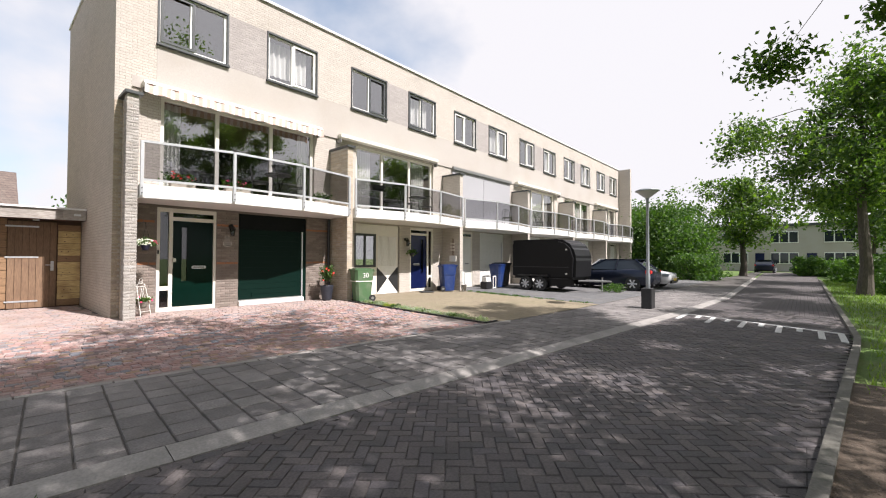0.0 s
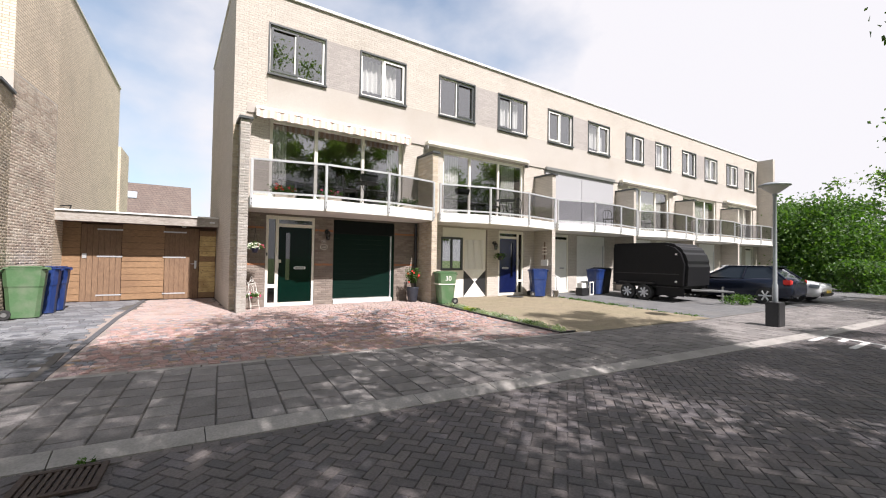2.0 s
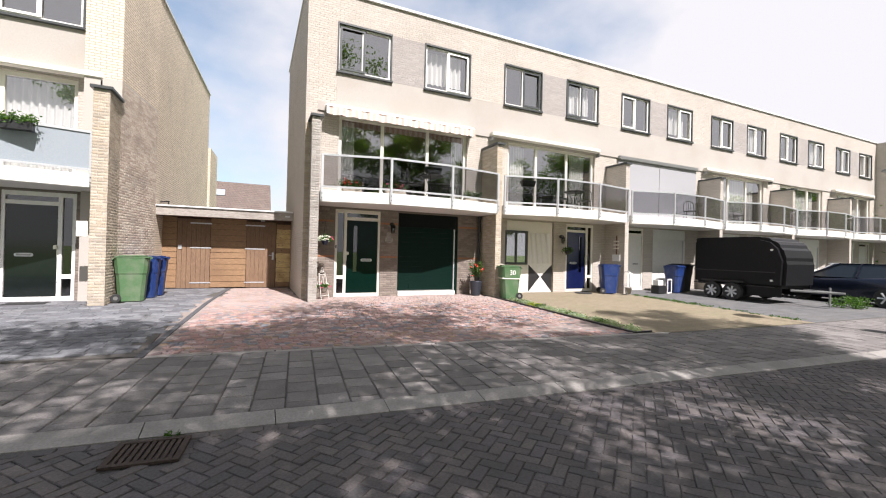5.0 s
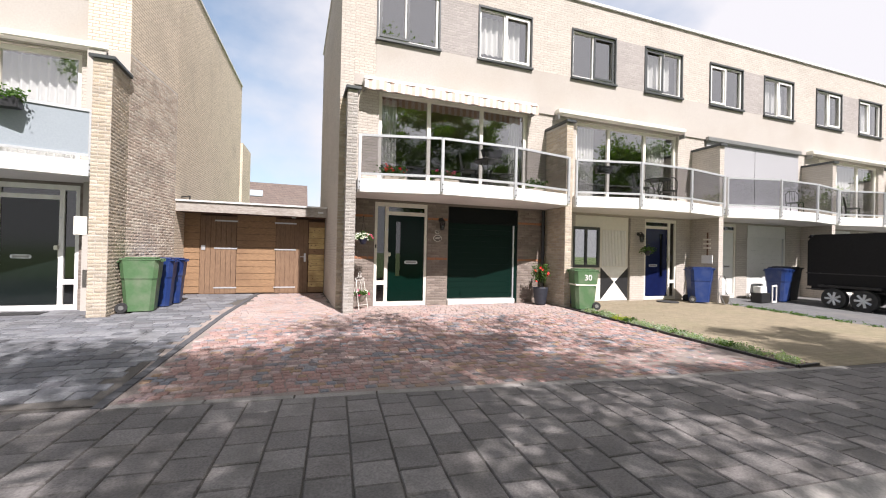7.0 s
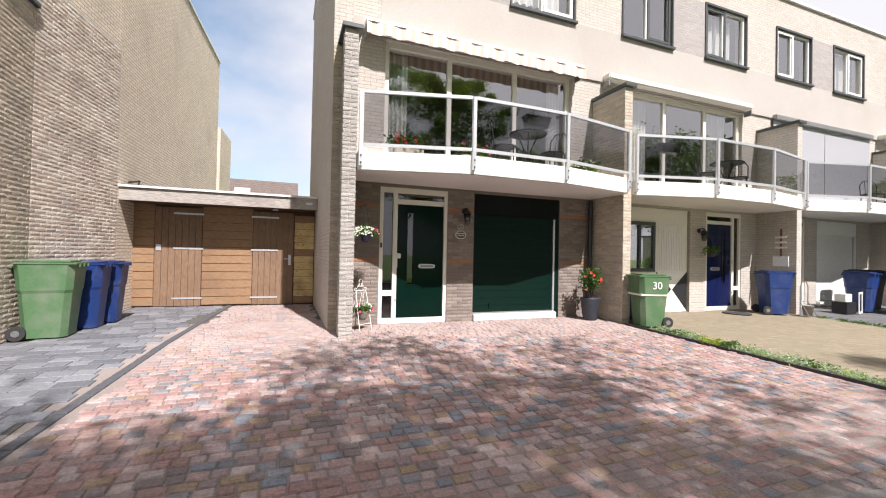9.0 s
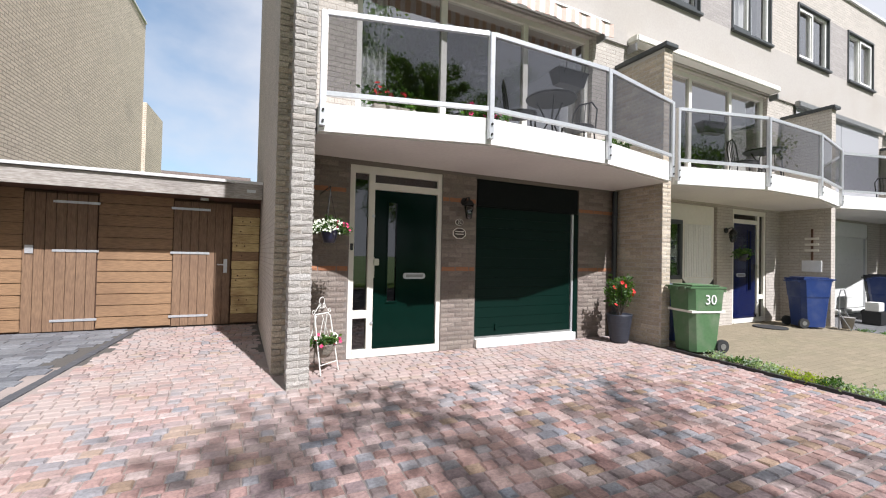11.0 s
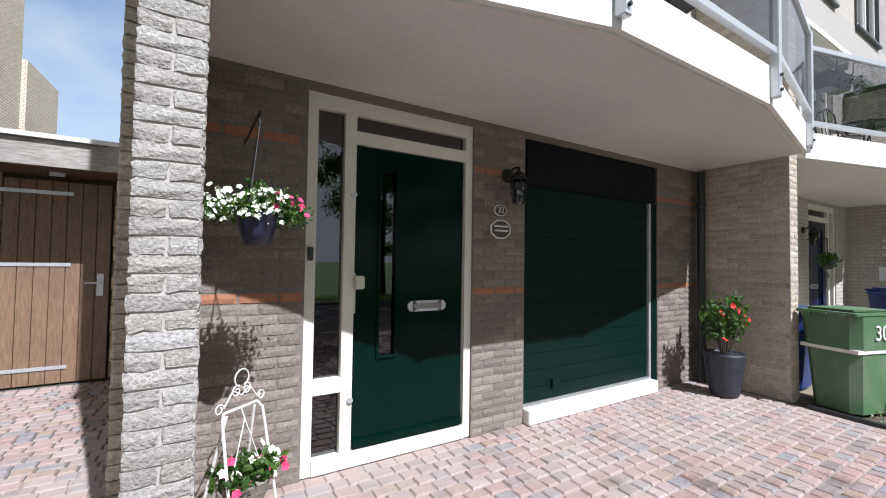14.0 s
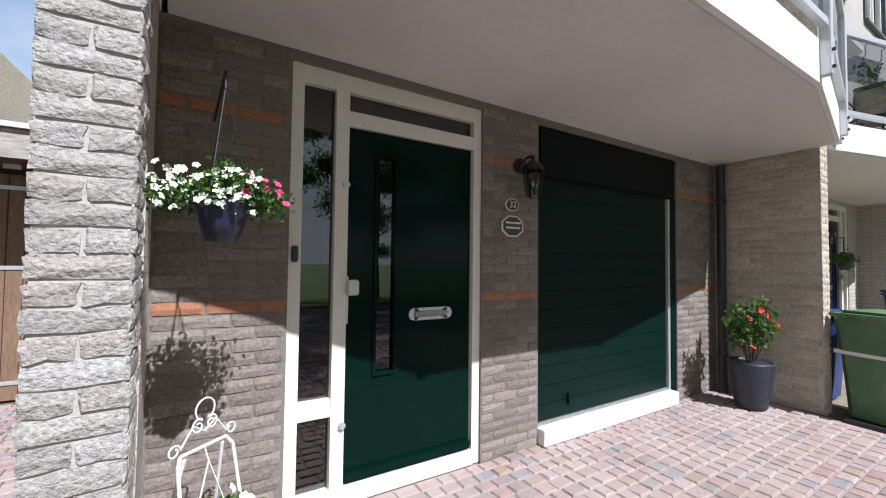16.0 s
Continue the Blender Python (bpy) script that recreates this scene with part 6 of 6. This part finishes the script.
# tiled roof behind the shed
back = thing("rear_house", "house with a brown tiled roof and a skylight behind the shed", "house", (-2.2, 46, 0))
part("wall", boxm(-9, 4.2, 0, 8, 0, 5.2), M_WALL_SIDE, back)
bm = bmesh.new()
v = [bm.verts.new(p) for p in ((-9.3, -0.3, 5.1), (4.5, -0.3, 5.1), (4.5, 4.0, 8.6), (-9.3, 4.0, 8.6), (4.5, 8.3, 5.1), (-9.3, 8.3, 5.1))]
for f in ((0, 1, 2, 3), (3, 2, 4, 5), (1, 4, 2), (0, 3, 5), (0, 5, 4, 1)):
    bm.faces.new([v[i] for i in f])
part("roof", bm, brick_mat("brown_roof_tiles", (C(.17, .13, .11), C(.14, .11, .095)), C(.07, .055, .05), 0.3, 0.22, 0.03), back)
bm = boxm(-0.7, 0.7, -0.05, 0.05, -0.55, 0.55)
bmesh.ops.rotate(bm, verts=bm.verts, matrix=Matrix.Rotation(radians(-51), 3, "X"))
bmesh.ops.translate(bm, verts=bm.verts, vec=(-0.6, 2.2, 7.2))
part("skylight", bm, M_GLASS_MILK, back)
# grass tufts on the verge
rng = np.random.default_rng(120)
n = 9000
gx = rng.uniform(6.5, 40, n)
gy = np.array([verge_y(v) for v in gx]) - 0.2 - rng.uniform(0, 3.2, n)
V, F = [], []
for i in range(n):
    a, h, w = rng.uniform(0, 6.28), rng.uniform(0.04, 0.1), 0.012
    dx, dy = math.cos(a) * w, math.sin(a) * w
    k = len(V)
    V += [(gx[i] - dx, gy[i] - dy, -0.03), (gx[i] + dx, gy[i] + dy, -0.03), (gx[i] + rng.normal(0, 0.03), gy[i] + rng.normal(0, 0.03), h)]
    F.append((k, k + 1, k + 2))
tagged(new("grass", raw_mesh("grass", V, F, leaf_mat("grass_blades", [C(.09, .16, .03), C(.14, .22, .04), C(.18, .24, .06)]))), "uneven green grass on the verge", "grass", "", "stuff")
# drooping roof cable on the shed
cab = thing("cable", "black cable hooked over the shed fascia", "cable", (-1.72, SY - 0.5, 2.5))
bm = bmesh.new()
tube(bm, [(0.1, -0.02, -0.02), (0.11, -0.045, 0.15), (0.15, -0.04, 0.36), (0.05, 0.1, 0.36), (-0.3, 0.3, 0.34)], 0.018, 6)
part("wire", bm, M_BLACK, cab)

# ---- brickwork ----
def brick_verts(rng, L, H, D, rough):
    """Front skin of one brick: u along, v up, w outwards; a rough 4 x 2 face with worn edges."""
    us, vs = [0, 0.08, 0.5, 0.92, 1], [0, 0.5, 1]
    V, F = [], []
    for j, v in enumerate(vs):
        for i, u in enumerate(us):
            edge = (i in (0, 4)) + (j in (0, 2))
            V.append((u * L + rng.normal(0, 0.002) * rough, v * H + rng.normal(0, 0.0022) * rough, D - 0.0035 * edge + rng.normal(0, 0.0011) * rough))
    for j in range(2):
        for i in range(4):
            a = j * 5 + i
            F.append((a, a + 1, a + 6, a + 5))
    ring = [0, 1, 2, 3, 4, 9, 14, 13, 12, 11, 10, 5]
    k = len(V)
    for r in ring:
        V.append((V[r][0], V[r][1], -0.004))
    for i in range(12):
        j = (i + 1) % 12
        F.append((ring[j], ring[i], k + i, k + j))
    return V, F


COURSE = 0.0665


def courses(length, z0, z1, start_half=False, bl=0.225):
    """(u, z, length) of every brick of a face in running bond."""
    out = []
    for r in range(int((z1 - z0) / COURSE)):
        u = -bl / 2 if (r % 2 == 0) != start_half else 0.0
        while u < length - 0.02:
            a, b = max(u, 0.0), min(u + bl, length)
            if b - a > 0.04:
                out.append((a, z0 + r * COURSE, b - a - 0.011, r))
            u += bl
    return out


def face_matrix(origin, u, w):
    u, w = Vector(u), Vector(w)
    v = Vector((0, 0, 1))
    m = Matrix((u, v, w)).transposed().to_4x4()
    m.translation = Vector(origin)
    return m


def joined_bricks(name, parent, faces, material, seed, rough=1.0, pick=None):
    rng = np.random.default_rng(seed)
    V, F = [], []
    for origin, u, w, length, z0, z1 in faces:
        m = face_matrix(origin, u, w)
        for a, z, ln, r in courses(length, z0, z1):
            if pick and not pick(r):
                continue
            bv, bf = brick_verts(rng, ln, COURSE - 0.009, 0.007, rough)
            k = len(V)
            for p in bv:
                V.append(tuple(m @ Vector((p[0] + a, p[1] + z, p[2]))))
            F += [tuple(i + k for i in f) for f in bf]
    ob = new(name, raw_mesh(name, V, F, material))
    ob.parent = parent
    return tagged(ob, kind="stuff")


G = zg(11.0)
PIERS = [((2.27, FY + 0.012, 0), (1, 0, 0), (0, -1, 0), 0.595, G, Z1), ((4.195, FY + 0.012, 0), (1, 0, 0), (0, -1, 0), 0.55, G, Z1),
         ((6.775, FY + 0.012, 0), (1, 0, 0), (0, -1, 0), 0.83, G, Z1)]
ORANGE_ROWS = (17, 32)
joined_bricks("brickwork", row, PIERS, M_BRICK_SHADED_PORCH, 1, 1.0, lambda r: r not in ORANGE_ROWS)
joined_bricks("orange_brick_course", row, PIERS, M_ORANGE, 2, 1.0, lambda r: r in ORANGE_ROWS)
fx = PX + PITCH
joined_bricks("fin_brickwork", houses[1], [((fx - 0.095, FY, 0), (0, -1, 0), (-1, 0, 0), 0.93, G - 0.03, 4.93), ((fx - 0.105, FY - 0.93, 0), (1, 0, 0), (0, -1, 0), 0.21, G - 0.03, 4.93),
              ((fx + 0.095, FY - 0.93, 0), (0, 1, 0), (1, 0, 0), 0.93, G - 0.03, 4.93)], M_BRICK_J, 3)
joined_bricks("fin_brickwork", row, [((2.24, FY - 0.7, 0), (0, 1, 0), (1, 0, 0), 0.7, G, Z1), ((2.11, FY - 0.36, 0), (0, -1, 0), (-1, 0, 0), 0.34, G - 0.05, 4.93),
              ((1.955, FY - 0.37, 0), (1, 0, 0), (0, -1, 0), 0.15, G - 0.05, 4.93)], M_BRICK_J, 4)
joined_bricks("brickwork", left_house, [((side_x(LY - 0.2), LY - 0.2, 0), (0.1408, 0.99, 0), (0.99, -0.1408, 0), 2.27, 0.1, 5.45)], M_BRICK_SIDE, 5)
joined_bricks("pillar_brickwork", left_house, [((-2.475, LY - 1.06, 0), (1, 0, 0), (0, -1, 0), 0.3, 0.1, 4.9), ((-2.18, LY - 1.06, 0), (0, 1, 0), (1, 0, 0), 0.86, 0.1, 4.9)], M_BRICK_J, 6)
joined_bricks("porch_brickwork", left_house, [((-3.03, LY + 0.012, 0), (1, 0, 0), (0, -1, 0), 0.6, 0.15, Z1)], M_BRICK_SHADED_PORCH, 7)

# end pillar: every brick a piece of its own
rng = np.random.default_rng(12)
brick_cache = {}


def brick_mesh(ln, var):
    key = (round(ln, 3), var)
    if key not in brick_cache:
        v, f = brick_verts(rng, ln, COURSE - 0.0085, 0.0095, 1.5)
        brick_cache[key] = raw_mesh("brick", v, f, M_BRICK)
    return brick_cache[key]


for origin, u, w, length in (((2.06, FY - 0.94, 0), (1, 0, 0), (0, -1, 0), 0.22), ((2.07, FY - 0.70, 0), (0, -1, 0), (-1, 0, 0), 0.245), ((2.27, FY - 0.945, 0), (0, 1, 0), (1, 0, 0), 0.245)):
    m = face_matrix(origin, u, w)
    for a, z, ln, r in courses(length, 0.13, 4.9):
        ob = new("brick", brick_mesh(ln, int(rng.integers(0, 5))))
        ob.parent = end_pillar
        ob.matrix_basis = m @ Matrix.Translation((a, z, 0))

# ---- paving pieces ----
def paver(L, W, rng=None, ch=0.005):
    j = (lambda: 0.0) if rng is None else (lambda: float(rng.normal(0, 0.0015)))
    x, y = L / 2, W / 2
    V = [(-x, -y, -ch * 1.4), (x, -y, -ch * 1.4), (x, y, -ch * 1.4), (-x, y, -ch * 1.4),
         (-x + ch + j(), -y + ch + j(), j()), (x - ch + j(), -y + ch + j(), j()), (x - ch + j(), y - ch + j(), j()), (-x + ch + j(), y - ch + j(), j()),
         (-x, -y, -0.03), (x, -y, -0.03), (x, y, -0.03), (-x, y, -0.03)]
    F = [(4, 5, 6, 7), (0, 1, 5, 4), (1, 2, 6, 5), (2, 3, 7, 6), (3, 0, 4, 7), (8, 9, 1, 0), (9, 10, 2, 1), (10, 11, 3, 2), (11, 8, 0, 3)]
    return V, F


def lay(name, stuff, parent, cells, zf, mat_one, mat_all, near, seed, ch=0.005):
    """cells: (x, y, length, width, angle). Those in the near stretch are pieces, the rest one mesh."""
    rng = np.random.default_rng(seed)
    V, F, n, cache = [], [], 0, {}
    for x, y, L, W, ang in cells:
        z = zf(x, y) + float(rng.normal(0, 0.0015))
        if near and near(x, y) and n < 300:
            key = (round(L, 3), round(W, 3), int(rng.integers(0, 3)))
            if key not in cache:
                v, f = paver(L, W, rng, ch)
                cache[key] = raw_mesh(name, v, f, mat_one)
            ob = new(name, cache[key])
            ob.parent = parent
            ob.matrix_basis = pose(x, y, z, float(rng.normal(0, 0.5)), float(rng.normal(0, 0.4)), math.degrees(ang))
            n += 1
            continue
        v, f = paver(L, W, rng, ch)
        c, s = math.cos(ang), math.sin(ang)
        tx, ty = float(rng.normal(0, 0.008)), float(rng.normal(0, 0.008))
        k = len(V)
        V += [(x + c * p[0] - s * p[1], y + s * p[0] + c * p[1], z + p[2] + tx * p[0] + ty * p[1]) for p in v]
        F += [tuple(i + k for i in q) for q in f]
    ob = new(stuff, raw_mesh(stuff, V, F, mat_all))
    ob.parent = parent
    tagged(ob, kind="stuff")


def edge_x(y):
    return -0.6 + 0.073 * (y - 6.3)


rng = np.random.default_rng(40)
cells = []
y = 5.3
r = 0
while y < 14.85:
    x = -0.7 + float(rng.uniform(0, 0.1))
    while x < 7.6:
        L = float(rng.choice([0.105, 0.13, 0.155]))
        cx = x + L / 2
        inside = edge_x(y) + 0.12 < x and cx < 7.53 and y - 0.058 > yard_y(cx) and y < (14.84 if x + L < 1.95 else FY - 0.01)
        if inside and not (2.0 < cx < 2.3 and y > FY - 0.95):
            cells.append((cx, y, L - 0.008, 0.097, float(rng.normal(0, 0.008))))
        x += L
    y += 0.105
lay("red_paver", "red_pavers", red_yard, cells, lambda x, y: zg(y), M_RED, M_RED_J, lambda x, y: 2.3 < x < 5.2 and 8.6 < y < 10.4, 41, 0.009)
cells = []
y = 6.3
while y < 14.9:
    cells.append((edge_x(y) + 0.055, y, 0.1, 0.19, -0.07))
    y += 0.2
lay("edging_stone", "edging_stones", blue_yard, cells, lambda x, y: zg(y) + 0.001, M_BLUEDARK, M_BLUEDARK, lambda x, y: True, 42)
cells = []
y, r = 6.2, 0
while y < 14.85:
    x = -7.0 + (0.15 if r % 2 else 0)
    while x < 0.2:
        L = float(rng.choice([0.2, 0.3]))
        if x + L < edge_x(y) and y - 0.1 > yard_y(x) and (y < 10.9 or x > side_x(y) or (y < LY - 0.05 and (x + L < -2.49 or x > -2.16))):
            cells.append((x + L / 2, y, L - 0.007, 0.193, 0.0))
        x += L
    y += 0.2
    r += 1
lay("blue_paver", "blue_pavers", blue_yard, cells, lambda x, y: zg(y), M_BLUESTONE, M_BLUESTONE, None, 43)
cells = []
for i in range(106):
    xa = -7.5 + i * 0.3013
    lo, hi = kerb_y(xa) + 0.03, yard_y(xa) - 0.11
    y, first = lo, i % 2 == 1
    while y < hi - 0.03:
        w = min(0.15 if first else 0.302, hi - y)
        cells.append((xa + 0.09 * (y + w / 2 - lo), y + w / 2, 0.289, w - 0.011, -0.09 if xa < 13 else -0.04))
        y, first = y + w, False
lay("paving_tile", "paving_tiles", bpy.data.objects["pavement"], cells, lambda x, y: 0.045, M_TILE, M_TILE_J, lambda x, y: -1.5 < x < 9 and y > 3.9, 44, 0.007)
cells = []
x = -0.5
while x < 7.5:
    cells.append((x + 0.4, yard_y(x + 0.4) - 0.055, 0.79, 0.095, -0.12))
    x += 0.8
lay("edging_band", "edging_bands", red_yard, cells, lambda x, y: 0.049, M_CONC, M_CONC, lambda x, y: True, 47)
cells = []
for i in range(-160, 160):
    for j in range(-160, 160):
        c = (i - j) % 4
        if c not in (0, 3):
            continue
        px, py, ang = ((i + 1) * 0.1, (j + 0.5) * 0.1, 0.0) if c == 0 else ((i + 0.5) * 0.1, (j + 1) * 0.1, math.pi / 2)
        t = math.pi / 4 - 0.09
        x, y = 5 + px * math.cos(t) - py * math.sin(t), 1.5 + px * math.sin(t) + py * math.cos(t)
        if -3 < x < 14.5 and verge_y(x) + 0.06 < y < kerb_y(x) - 0.27 and not (abs(x - 0.12) < 0.28 and abs(y - 3.3) < 0.24):
            cells.append((x, y, 0.194, 0.094, ang + t))
lay("clinker", "road_clinkers", bpy.data.objects["road"], cells, lambda x, y: -0.002, M_ROAD, M_ROAD_J, lambda x, y: 2.0 < x < 4.6 and y > 0.8, 45)
cells = []
x = -3.0
while x < 14.5:
    cells.append((x, kerb_y(x) - 0.255, 0.194, 0.094, -0.09))
    x += 0.2
lay("gutter_clinker", "gutter_clinkers", bpy.data.objects["road"], cells, lambda x, y: -0.001, M_ROAD, M_ROAD_J, None, 46)
